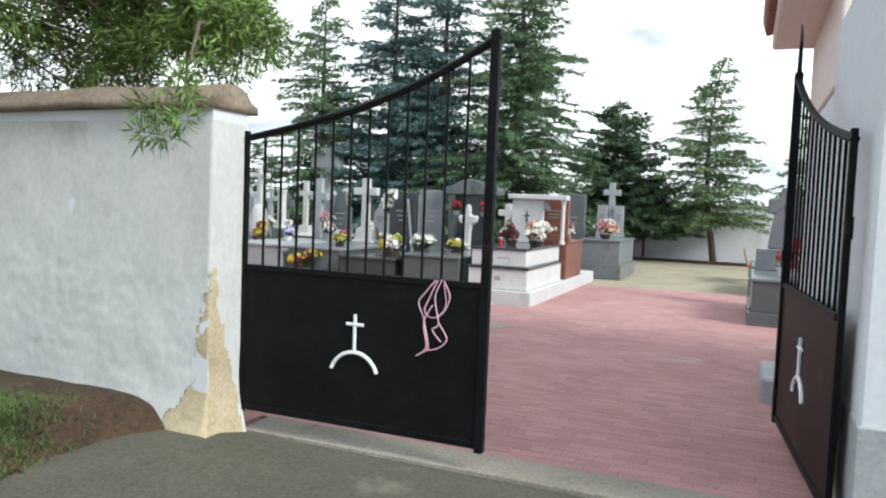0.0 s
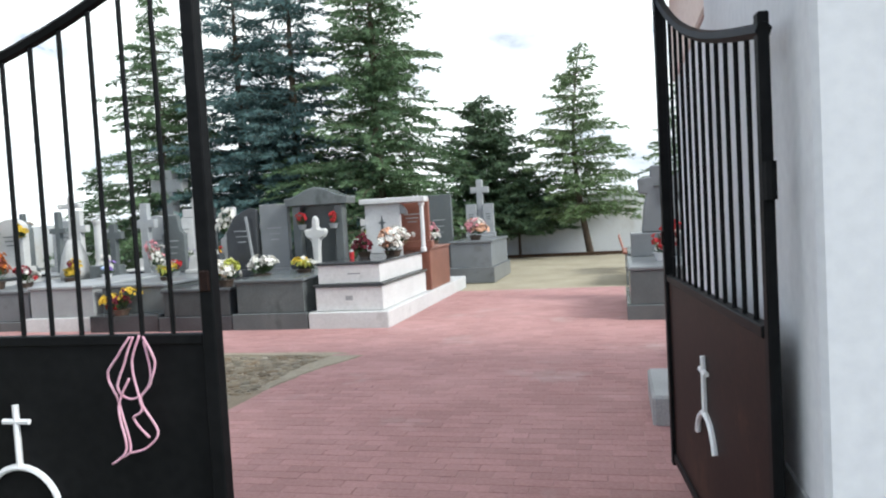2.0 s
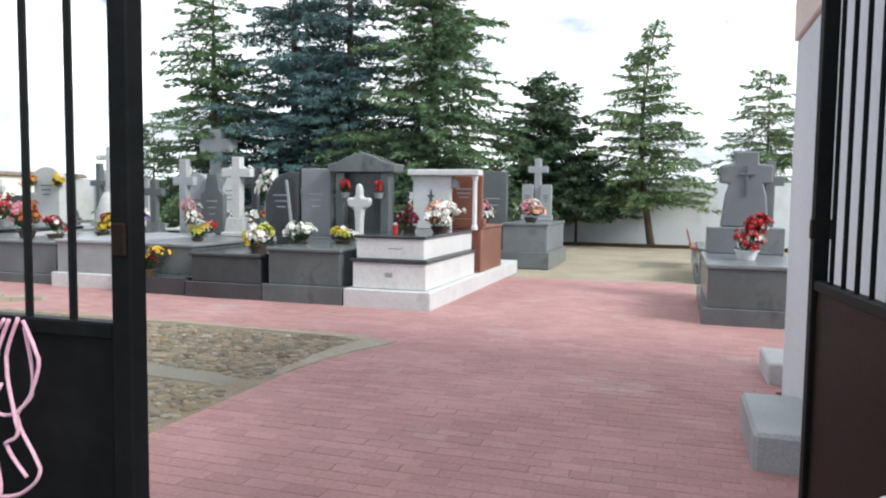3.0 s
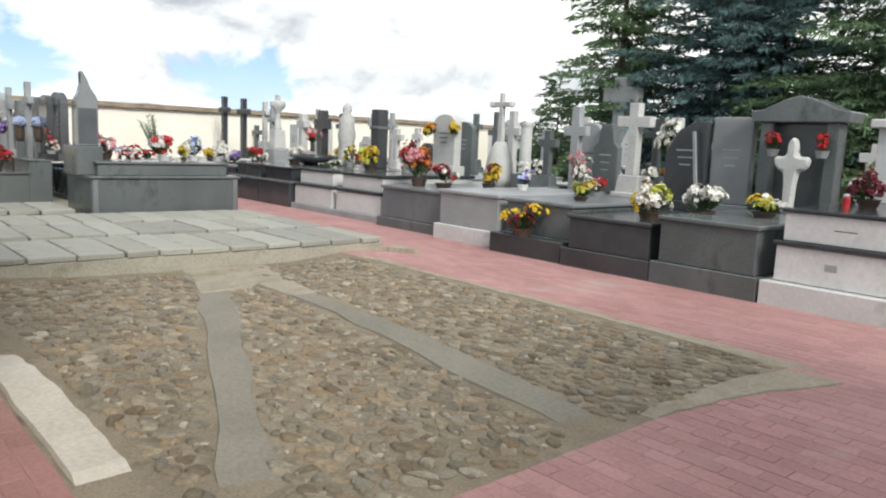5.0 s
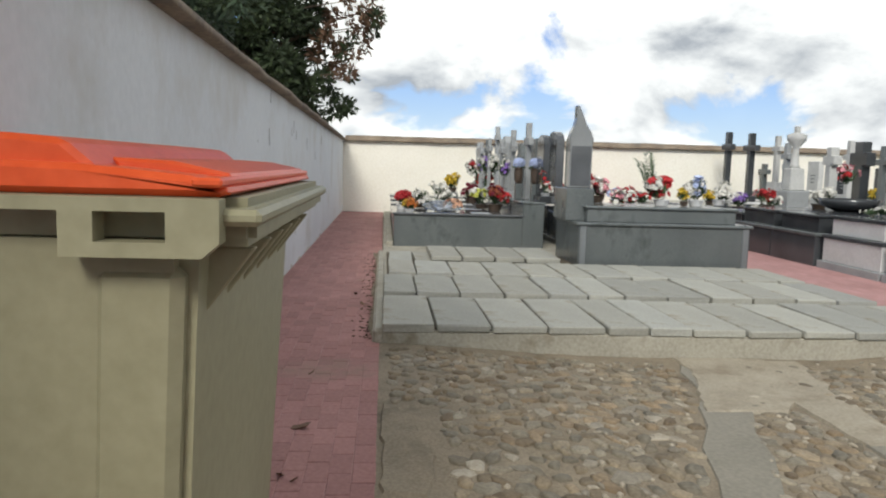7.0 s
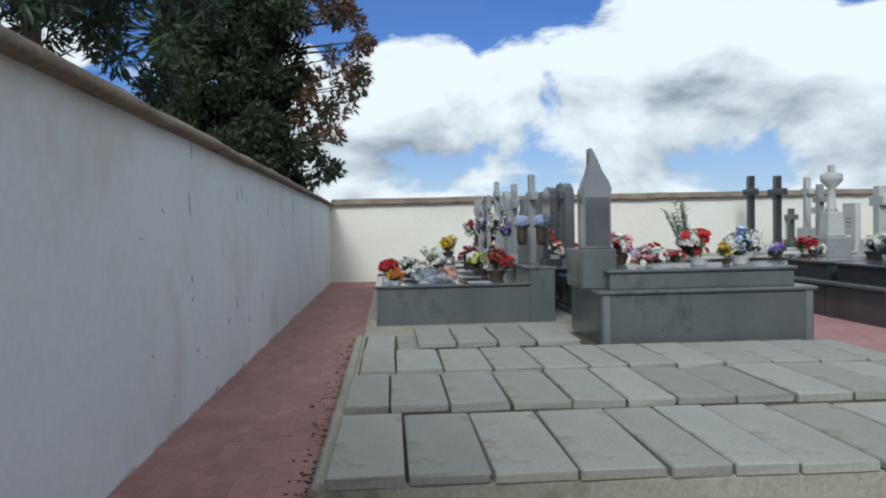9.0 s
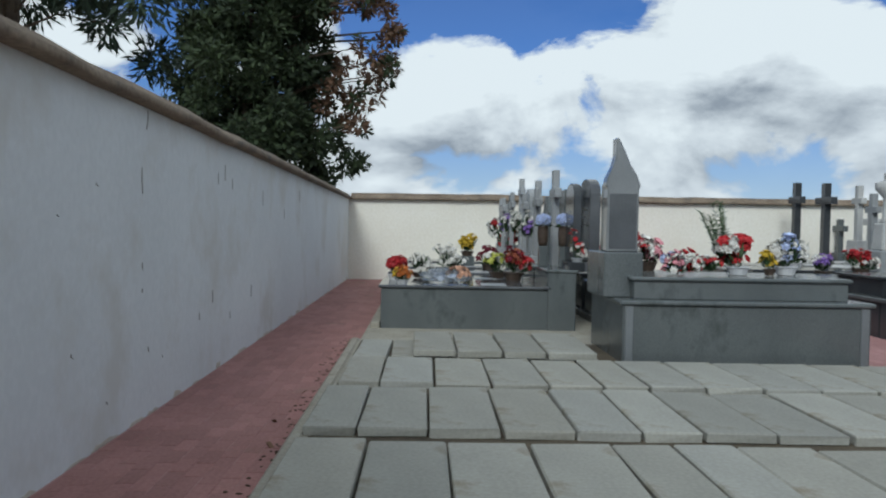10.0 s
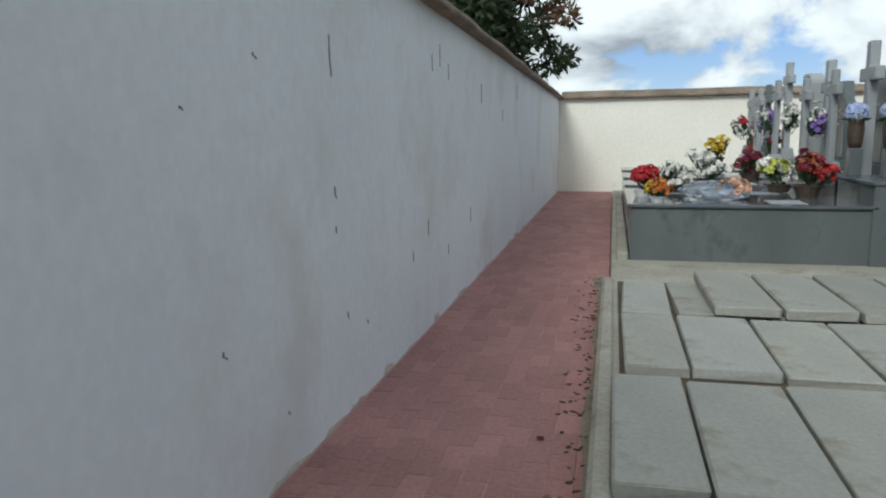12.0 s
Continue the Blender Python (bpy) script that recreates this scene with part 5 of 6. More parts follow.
flowers(-12.45, 8.55, 0.83, 0.30, 0.20, ("white", "blue", "pink"), "low posy of white and pink flowers", "none", 0.04, 26)
flowers(-12.4, 8.85, 0.83, 0.24, 0.18, ("red", "white"), "small red posy on a tomb", "none", 0.03, 20)
flowers(-12.45, 9.12, 0.83, 0.36, 0.38, ("red", "red", "white"), "red and white carnations with tall fern", "white", 0.055, 46, leaf=1.5)
fern = thing("fern_spray", (-12.5, 9.02, 0.86), "tall green fern spray in a vase", "plant")
vs, fs = [], []
rnd = random.Random(17)
for kx in range(9):
    tip = Vector((rnd.uniform(-0.12, 0.12), rnd.uniform(-0.28, 0.05), rnd.uniform(0.40, 0.66)))
    for j in range(30):
        q = 0.15 + 0.85 * j / 30
        c0 = tip * q + Vector((0, -0.05 * q * q, 0))
        for s2 in (-1, 1):
            d = Vector((0.3 * rnd.gauss(0, 1), s2 * 0.8, rnd.uniform(0.2, 0.9))).normalized() * rnd.uniform(0.03, 0.07)
            wv = Vector((rnd.gauss(0, 1), 0, rnd.gauss(0, 1))).normalized() * 0.008
            i = len(vs)
            vs += [c0 - wv, c0 + wv, c0 + d]
            fs.append((i, i + 1, i + 2))
part("fronds", mesh_from(vs, fs, M_LEAF), None, fern)
flowers(-12.4, 9.40, 0.83, 0.18, 0.22, ("yellow",), "small yellow pot flowers", "dark", 0.035, 18)
flowers(-12.5, 9.60, 0.83, 0.34, 0.40, ("white", "blue", "white"), "white and pale blue roses in a white bowl", "white", 0.055, 40, leaf=1.4)

for i, x in enumerate((-14.45, -15.70, -16.95, -18.2, -19.45, -20.7)):
    ledger(x, x + 1.18, 8.34, 10.05, (0.60, 0.55, 0.62, 0.56, 0.60, 0.55)[i], 0.12, M_DGREY if i % 2 == 0 else M_GREY, M_DGREY, M_DGREY, "dark granite tomb backing onto the next row" if i % 2 == 0 else "grey granite tomb backing onto the next row")
flowers(-14.0, 9.2, 0.60, 0.40, 0.45, ("red", "white"), "red and white bouquet on a dark tomb", "dark", 0.05, 36)
flowers(-15.2, 9.4, 0.55, 0.40, 0.45, ("white", "pink"), "white and pink bouquet on a tomb", "dark", 0.05, 36)
flowers(-17.8, 9.2, 0.56, 0.40, 0.45, ("red", "red"), "red carnations on a granite tomb", "dark", 0.05, 36)

xs = (-15.28, -16.42, -17.56, -18.70, -19.84, -21.0)
names = ("dark polished granite tomb by the long wall", "grey granite tomb by the long wall")
for i, x in enumerate(xs):
    h = (0.54, 0.53, 0.55, 0.57, 0.53, 0.55)[i]
    t = tomb(x, x + 1.06, 5.66, 7.70, (("body", 0.03, -0.02, h - 0.035, M_GREY if i in (0, 2) else M_DGREY, 0.008), ("cover_slab", 0.0, h - 0.035, h, M_POLISH, 0.01)), names[1] if i in (0, 2) else names[0], "graves by the wall")
    part("head_block", box(-0.53, 0.53, 0.97, 1.30, -0.02, h + 0.17, 0.01), M_GREY if i in (0, 2) else M_DGREY, t)
    part("head_cap", box(-0.54, 0.54, 0.95, 1.32, h + 0.17, h + 0.205, 0.008), M_GREY, t)
    part("inscription", box(0.05, 0.42, 0.2, 0.5, h + 0.0005, h + 0.003, 0.0), M_LGREY, t)
    part("footing", box(-0.53, 0.53, -1.10, -1.0, -0.02, 0.10, 0.01), M_SLABB, t)
stele(-14.60, 8.20, 0.72, 1.84, 0.62, 0.13, M_POLISH, "polished granite headstone with a round top", "round")
stele(-14.52, 7.99, 0.72, 1.78, 0.50, 0.10, M_DGREY, "dark granite headstone with a round top", "round")
stone_cross(-15.45, 7.93, 0.72, 2.01, 0.46, 0.13, M_LGREY, "grey granite cross headstone", 0.0, 0.0, 0.09, arm=0.76)
stele(-15.75, 8.12, 0.72, 1.76, 0.60, 0.12, M_GREY, "grey granite headstone behind a cross", "flat")
stone_cross(-16.75, 7.90, 0.72, 1.95, 0.44, 0.13, M_LGREY, "grey granite cross headstone", 0.0, 0.0, 0.09, arm=0.76)
stele(-16.9, 8.10, 0.72, 1.72, 0.55, 0.12, M_GREY, "plain grey granite headstone slab", "shoulder")
stele(-17.65, 7.94, 0.72, 1.87, 0.42, 0.16, M_LGREY, "pale granite headstone with a round top", "round")
stone_cross(-18.3, 8.02, 0.72, 1.90, 0.42, 0.12, M_GREY, "grey granite cross headstone", 0.0, 0.0, 0.09, arm=0.76)
stone_cross(-19.1, 7.96, 0.72, 2.13, 0.42, 0.12, M_LGREY, "tall grey granite cross headstone", 0.2, 0.3, 0.09, arm=0.8)
stone_cross(-20.1, 7.88, 0.72, 1.88, 0.38, 0.12, M_GREY, "grey granite cross headstone", 0.2, 0.3, 0.08, arm=0.76)
stele(-20.55, 7.8, 0.72, 1.70, 0.40, 0.12, M_LGREY, "narrow pale granite headstone", "flat")
stone_cross(-21.1, 7.80, 0.72, 1.84, 0.38, 0.12, M_LGREY, "pale granite cross headstone", 0.2, 0.3, 0.08, arm=0.76)
for x, y, top in ((-16.1, 7.78, 1.80), (-17.2, 7.76, 1.78), (-18.7, 7.74, 1.86), (-19.7, 7.70, 1.80)):
    stone_cross(x, y, 0.72, top, 0.40, 0.11, M_LGREY, "slim pale granite cross on a tomb head", 0.12, 0.26, 0.07, arm=0.78)
for x, y, z, cs in ((-16.4, 7.70, 1.05, ("white", "purple")), (-17.5, 7.66, 1.10, ("white", "white")), (-18.9, 7.64, 1.10, ("purple", "white")), (-20.6, 7.60, 1.05, ("red", "white")), (-21.3, 7.62, 1.05, ("maroon", "white"))):
    flowers(x, y, z, 0.24, 0.42, cs, " and ".join(dict.fromkeys(cs)) + " flowers tied to a granite cross", "none", 0.045, 22)
flowers(-15.05, 5.82, 0.54, 0.30, 0.36, ("red",), "red poinsettia in a pot", "white", 0.06, 26, leaf=0.7)
flowers(-14.42, 5.93, 0.54, 0.26, 0.25, ("orange", "yellow", "orange"), "orange and yellow chrysanthemums in a white trough", "white", 0.03, 46)
cel = thing("wrapped_bouquet", (-14.75, 6.45, 0.56), "bouquet lying in crumpled clear cellophane", "flowers", "flowers on the graves")
rnd = random.Random(5)
wrap = bmesh.new()
bmesh.ops.create_icosphere(wrap, subdivisions=3, radius=0.2)
for v in wrap.verts:
    n = noise.noise(v.co * 14) * 0.35 + 1
    v.co = Vector((v.co.x * 1.0 * n, v.co.y * 1.5 * n, max(0.0, v.co.z * 0.55 * n + 0.04)))
part("cellophane", wrap, M_CELLO, cel, "clear crumpled cellophane")
vs, fs = [], []
for _ in range(26):
    d = Vector((rnd.gauss(0, 1), rnd.gauss(0, 1), abs(rnd.gauss(0, 1)))).normalized()
    floret(vs, fs, (0.12 + d.x * 0.13, 0.16 + d.y * 0.14, 0.08 + d.z * 0.10), d, 0.04, rnd)
part("bloom_tuft", mesh_from(vs, fs, PETAL["peach"]), None, cel)
flowers(-15.6, 6.15, 0.54, 0.42, 0.34, ("white",), "small white flowers in a pot", "dark", 0.04, 30)
flowers(-16.2, 6.55, 0.54, 0.58, 0.46, ("white",), "white chrysanthemums in a pot", "dark", 0.04, 44)
part("block", box(-18.72, -18.48, 6.83, 7.07, 0.565, 0.72, 0.008), M_GREY, thing("stone_block", (0, 0, 0), "small grey granite block under a flower pot", "block"))
flowers(-18.6, 6.95, 0.72, 0.38, 0.42, ("yellow",), "yellow chrysanthemums in a clay pot", "dark", 0.045, 44)
flowers(-17.6, 7.25, 0.55, 0.42, 0.42, ("maroon",), "dark maroon chrysanthemums standing on a tomb", "dark", 0.045, 44)
flowers(-15.75, 7.22, 0.54, 0.46, 0.40, ("white", "white", "lime"), "white chrysanthemums with green leaves", "dark", 0.05, 44)
flowers(-15.15, 7.35, 0.54, 0.50, 0.56, ("russet", "maroon", "red"), "red and russet flowers in a pot", "dark", 0.05, 44)


def hydrangea(x, y, z):
    """A tall brown vase on a slim granite stand, with one dome of pale blue florets."""
    rnd = random.Random(int(100 * abs(x)))
    g = thing("hydrangea_vase", (x, y, z), "pale blue hydrangeas in a tall brown vase on a stand", "flowers", "flowers on the graves")
    part("stand", box(-0.055, 0.055, -0.055, 0.055, 0, 0.26, 0.008), M_GREY, g, "slim grey granite stand")
    part("vase", lathe(((0.05, 0.26), (0.066, 0.32), (0.074, 0.43), (0.066, 0.50), (0.078, 0.52), (0.064, 0.52), (0.056, 0.48)), 16), M_POT, g, smooth=True)
    vs, fs = [], []
    for _ in range(150):
        d = Vector((rnd.gauss(0, 1), rnd.gauss(0, 1), rnd.gauss(0.45, 0.8))).normalized()
        floret(vs, fs, (0.095 * d.x, 0.095 * d.y, 0.58 + 0.075 * d.z + 0.02 * rnd.random()), d, rnd.uniform(0.016, 0.026), rnd, 4)
    tagged(part("bloom_tuft", mesh_from(vs, fs, PETAL["blue"]), None, g), kind="stuff")
    lv, lf = [], []
    for k in range(14):
        a = 2 * math.pi * k / 14
        spray(lv, lf, Vector((0.05 * math.cos(a), 0.05 * math.sin(a), 0.52)), Vector((math.cos(a), math.sin(a), rnd.uniform(-0.2, 0.3))).normalized(), 0.085, 0.02, rnd)
    tagged(part("foliage", mesh_from(lv, lf, M_LEAF), None, g), kind="stuff")


for x, y in ((-15.05, 7.71), (-14.80, 7.93)):
    hydrangea(x, y, 0.745)
flowers(-14.3, 8.0, 0.75, 0.22, 0.50, ("red", "white"), "red and white flowers in a narrow vase", "stone", 0.04, 20)
flowers(-19.2, 7.75, 0.72, 0.32, 0.70, ("white", "red"), "white and red flowers tied to a cross", "none", 0.045, 24)
flowers(-20.4, 7.75, 0.72, 0.30, 0.70, ("red", "white"), "red and white flowers tied to a cross", "none", 0.045, 24)

# ---- trees ----


def conifer(x, y, height, radius, low, material, label, seed, lean=0.0, whorl=0.19, per=11, dense=11, droop=0.20, power=0.85, gap=0.22, jitter=0.09):
    rnd = random.Random(seed)
    t = thing("conifer", (x, y, -0.03), label, "tree", "conifers")
    pts = [(lean * math.sin(3.0 * k / 12) * 0.5, 0.3 * lean * math.sin(2 * k / 12), height * k / 12) for k in range(13)]
    part("trunk", rod(pts, [max(0.012, 0.018 * height * (1 - k / 12.4)) for k in range(13)], 10), M_BARK, t, smooth=True)

    def axis(z):
        k = max(0.0, min(11.999, 12 * z / height))
        i = int(k)
        return Vector(pts[i]).lerp(Vector(pts[i + 1]), k - i)
    limbs = bmesh.new()
    vs, fs = [], []
    z = low
    while z < height * 0.985:
        k = (z - low) / (height - low)
        reach = radius * ((1 - k) ** power) * (0.65 + 0.35 * min(1, (k + 0.06) * 8)) + 0.08
        for b in range(max(4, int(per * (1 - 0.45 * k)))):
            if rnd.random() < gap:
                continue
            a = rnd.uniform(0, 2 * math.pi)
            L = reach * rnd.choice((0.55, 0.75, 0.9, 1.0, 1.0, 1.15)) * rnd.uniform(0.9, 1.1)
            lift = rnd.uniform(0.0, 0.32) * (0.6 + k)
            p0 = axis(z + rnd.uniform(-jitter, jitter))
            out = Vector((math.cos(a), math.sin(a), 0))
            line = [p0 + out * (L * q) + Vector((0, 0, L * (lift * q - droop * q * q))) for q in (0, 0.35, 0.7, 1.0)]
            if L > 0.5:
                rod(line, [0.022, 0.016, 0.010, 0.004], 4, limbs)
            n = max(3, int(L / 0.10))
            side = Vector((-out.y, out.x, 0))
            for j in range(n):
                q = (j + rnd.random()) / n
                seg = min(2, int(q * 3))
                c = line[seg].lerp(line[seg + 1], q * 3 - seg)
                w = (1.08 - q) * 0.55 * min(1.0, L)
                for sd in (-1, 1):
                    # a flat side twig, hung with fine needles
                    tw = (out * rnd.uniform(0.5, 1.0) + side * sd * rnd.uniform(0.5, 1.1) + Vector((0, 0, rnd.uniform(-0.30, 0.12)))).normalized()
                    reach2 = w * rnd.uniform(0.5, 1.0) + 0.07
                    for m2 in range(dense // 2):
                        g = rnd.random()
                        d = (tw * rnd.uniform(0.4, 1.0) + side * rnd.uniform(-0.5, 0.5) + out * rnd.uniform(-0.1, 0.5) + Vector((0, 0, rnd.uniform(-0.75, 0.32)))).normalized()
                        spray(vs, fs, c + tw * reach2 * g, d, rnd.uniform(0.11, 0.26) * (1.1 - 0.4 * g), rnd.uniform(0.011, 0.023), rnd)
        z += whorl * rnd.uniform(0.8, 1.2)
    for _ in range(40):
        q = rnd.random()
        spray(vs, fs, axis(height * (0.93 + 0.07 * q)), Vector((rnd.gauss(0, 0.6), rnd.gauss(0, 0.6), 0.8)).normalized(), 0.16, 0.012, rnd)
    part("branchwork", limbs, M_BARK, t)
    part("crown", mesh_from(vs, fs, material), None, t)
    return t


conifer(-13.4, 22.0, 8.8, 2.7, 0.5, M_NEEDLE, "tall green cedar with open layered boughs behind the graves", 41, gap=0.28, whorl=0.2, dense=12, jitter=0.11)
conifer(-10.9, 22.3, 10.2, 2.7, 0.5, M_BLUE, "tall blue-green cedar behind the graves", 42, gap=0.24, dense=12, whorl=0.19, jitter=0.11)
conifer(-9.1, 22.2, 10.5, 2.7, 0.5, M_BLUE, "tall blue-green cedar behind the graves", 43, gap=0.2, dense=12, whorl=0.185, jitter=0.11)
conifer(-6.55, 22.0, 10.8, 3.1, 0.5, M_NEEDLE, "tall broad green cedar with layered boughs", 44, gap=0.12, dense=13, whorl=0.175, jitter=0.11)
conifer(-0.93, 25.0, 6.3, 1.95, 1.25, M_NEEDLE2, "young cedar with a curved bare trunk", 45, lean=-0.7, per=10, dense=10, gap=0.2, whorl=0.16, droop=0.12, power=0.75, jitter=0.12)
conifer(-4.1, 25.2, 5.1, 1.8, 0.9, M_DPINE, "dense dark pine before the back wall", 46, whorl=0.13, per=13, dense=15, power=0.5, droop=0.05, jitter=0.2, gap=0.1)
conifer(-3.1, 25.1, 2.7, 1.5, 0.8, M_DPINE, "low dark pine before the back wall", 47, whorl=0.12, per=13, dense=15, power=0.45, droop=0.1, jitter=0.2, gap=0.1)
conifer(2.4, 28.5, 5.4, 2.0, 0.8, M_NEEDLE2, "airy tree beyond the back wall", 48, power=0.5, gap=0.3, jitter=0.2)
conifer(-17.2, 24.0, 3.6, 1.7, 0.4, M_NEEDLE, "low dark cedar by the back wall", 49, power=0.6)


def clump_tree(name, x, y, z0, trunk, limbs_to, blobs, material, label, seed, blade=(0.08, 0.16), width=0.008, per=150, second=None):
    """A tree seen from below: trunk, limbs and clumps of leaves; blobs are (place, radius, kind)."""
    rnd = random.Random(seed)
    t = thing(name, (x, y, z0), label, "tree")
    part("trunk", rod(trunk, [0.16 * (1 - 0.8 * i / (len(trunk) - 1)) for i in range(len(trunk))], 10), M_BARK, t, smooth=True)
    lm = bmesh.new()
    for a, b in limbs_to:
        a, b = Vector(a), Vector(b)
        k = min(1.0, 0.4 * (b - a).length)
        mid = a.lerp(b, 0.5) + Vector((0, 0, 0.15))
        rod([a, mid, b], [0.045 * k, 0.026 * k, 0.010 * k], 6, lm)
    part("branchwork", lm, M_BARK, t)
    sets = {0: ([], []), 1: ([], [])}
    for c, r, kind in blobs:
        vs, fs = sets[kind]
        c = Vector(c)
        for _ in range(int(per * (r / 0.25) ** 2)):
            d = Vector((rnd.gauss(0, 1), rnd.gauss(0, 1), rnd.gauss(0, 1))).normalized()
            p = c + d * r * rnd.uniform(0.25, 1.0)
            o = (d + Vector((rnd.gauss(0, 0.6), rnd.gauss(0, 0.6), rnd.gauss(-0.1, 0.6)))).normalized()
            spray(vs, fs, p, o, rnd.uniform(*blade), width * rnd.uniform(0.7, 1.4), rnd)
    part("crown", mesh_from(*sets[0], material), None, t)
    if sets[1][0]:
        part("dry_foliage", mesh_from(*sets[1], second), None, t, "withered brown foliage")
    return t


# pine that hangs over the outer wall
rnd = random.Random(61)
blobs, limbs_to = [], []
for i in range(210):
    px = -3.0 - 2.3 * rnd.random() ** 0.85
    py = rnd.uniform(4.5, 5.2)
    low = 2.44 - 0.28 * min(1.0, (-3.05 - px)) + (0.0 if rnd.random() < 0.35 else 0.2) - 0.15
    top = 2.55 + 1.6 * max(0.0, -3.25 - px)
    blobs.append(((px + 5.5, py - 3.5, rnd.uniform(low, min(3.6, top))), rnd.uniform(0.10, 0.2), 0))
for i in range(120):
    blobs.append(((rnd.uniform(-1.3, 0.9), rnd.uniform(-1.0, 0.8), rnd.uniform(2.4, 4.4)), rnd.uniform(0.15, 0.26), 0))
for px, pz, py in ((-2.45, 1.68, 3.3), (-2.55, 1.60, 3.3), (-2.62, 1.72, 3.3), (-2.72, 1.62, 3.35), (-2.52, 1.8, 3.4), (-2.66, 1.88, 3.5), (-2.85, 1.95, 3.7), (-2.75, 1.85, 3.6), (-2.9, 1.75, 3.5), (-3.05, 2.05, 4.0), (-3.2, 2.2, 4.3)):
    blobs.append(((px + 5.5, py - 3.5, pz), 0.075, 0))
for c, r, k in blobs[:330:3]:
    hub = Vector((0.1, 0.2, 2.5)).lerp(Vector(c), 0.0 if c[0] < 0.9 else 0.55) + Vector((0, 0, 0.25 if c[0] > 0.9 else 0.0))
    limbs_to.append((hub, c))
limbs_to += [((0.1, 0.1, 2.3), (1.1, 1.0, 2.75)), ((0.1, 0.1, 2.4), (1.6, 1.3, 2.85)), ((0.2, 0.2, 2.5), (2.0, 1.2, 2.6)), ((2.0, 1.2, 2.5), (2.6, 0.3, 1.95)), ((2.6, 0.3, 1.95), (2.9, -0.2, 1.62))]
clump_tree("pine_tree", -5.5, 3.5, 0.15, [(0, 0, -0.1), (0.05, 0.05, 1.0), (0.15, 0.2, 2.2), (0.3, 0.4, 3.4), (0.4, 0.5, 4.8)], limbs_to, blobs, M_PINEL, "green pine whose branches hang over the wall", 62, (0.05, 0.10), 0.0055, 620)

# dark cypress with a withered side, beyond the long wall
rnd = random.Random(63)
blobs, limbs_to = [], []
for i in range(210):
    a, q = rnd.uniform(0, 6.28), rnd.random() ** 0.5
    z = rnd.uniform(1.75, 5.75)
    R = 1.35 * (1 - 0.35 * max(0, (z - 3.6) / 3.0)) * (0.75 + 0.25 * min(1, (z - 1.6) / 0.9)) * rnd.uniform(0.8, 1.08)
    blobs.append(((1.2 * R * q * math.cos(a), 0.12 + R * q * math.sin(a), z), rnd.uniform(0.16, 0.34), 0))
for c in ((-0.1, 1.75, 2.3), (-0.2, 1.6, 2.15), (-0.1, 1.55, 2.5), (0.0, 1.35, 2.0), (0.0, 1.85, 2.25), (0.1, 1.45, 2.75)):
    blobs.append((c, 0.17, 0))
for i in range(70):
    z = rnd.uniform(2.65, 5.4)
    far = 1.85 + 0.75 * max(0.0, 1 - abs(z - 4.2) / 1.5)
    blobs.append(((rnd.uniform(-0.6, 0.6), 1.15 + (far - 1.15) * rnd.random() ** 0.7, z), rnd.uniform(0.07, 0.15), 1 if rnd.random() < 0.7 else 0))
for c, r, k in blobs[::4]:
    limbs_to.append(((0, 0, max(1.2, c[2] - 0.6)), c))
cypress = clump_tree("cypress_tree", -25.6, 1.33, -0.806, [(0, 0, 0.42), (0.05, 0, 2), (0, 0.05, 4), (0, 0, 5.6)], limbs_to, blobs, M_CYP, "dark cypress with a withered brown side beyond the wall", 64, (0.07, 0.16), 0.022, 260, M_DEAD)
cypress.scale = (1.65, 1.65, 1.65)
rnd = random.Random(65)
blobs, limbs_to = [], []
for i in range(135):
    a, q = rnd.uniform(0, 6.28), rnd.random() ** 0.5
    z = rnd.uniform(3.3, 6.4)
    blobs.append(((2.1 * q * math.cos(a), 1.9 * q * math.sin(a), z - 0.25 * (rnd.random() < 0.3)), rnd.uniform(0.18, 0.32), 0))
for c, r, k in blobs[::3]:
    limbs_to.append(((0, 0, max(1.5, c[2] - 0.3)), c))
clump_tree("cedar_tree", -12.6, 2.3, 0.0, [(0, 0, -0.1), (0.05, 0, 2), (0, 0.05, 4), (0, 0, 6.5)], limbs_to, blobs, M_DCEDAR, "dark cedar with hanging boughs beyond the wall", 66, (0.10, 0.22), 0.016, 260)

# ---- cobbled yard: strips, kerb, stones ----


def ribbon(line_a, line_b, z0, z1, wobble, seed, name, material, label, category="kerb"):
    """A low cast strip between two edges, with a slightly uneven rim."""
    rnd = random.Random(seed)
    bm = bmesh.new()
    rows = []
    zt = z1
    n = 16
    for i in range(n + 1):
        q = i / n * (len(line_a) - 1)
        k = min(len(line_a) - 2, int(q))
        a = Vector((*line_a[k], 0)).lerp(Vector((*line_a[k + 1], 0)), q - k)
        b = Vector((*line_b[k], 0)).lerp(Vector((*line_b[k + 1], 0)), q - k)
        d = (b - a).normalized()
        a -= d * rnd.uniform(-wobble, wobble)
        b += d * rnd.uniform(-wobble, wobble)
        z1, zt = (z0 if i in (0, n) else zt), zt
        rows.append([bm.verts.new((*p[:2], z + dip(p[0], p[1]))) for p, z in ((a, z0), (a + d * 0.015, z1), (a.lerp(b, 0.5), z1 + rnd.uniform(-0.003, 0.003)), (b - d * 0.015, z1), (b, z0))])
    for r0, r1 in zip(rows, rows[1:]):
        for k in range(4):
            bm.faces.new((r0[k], r0[k + 1], r1[k + 1], r1[k]))
    return structure(name, bm, material, label, category)


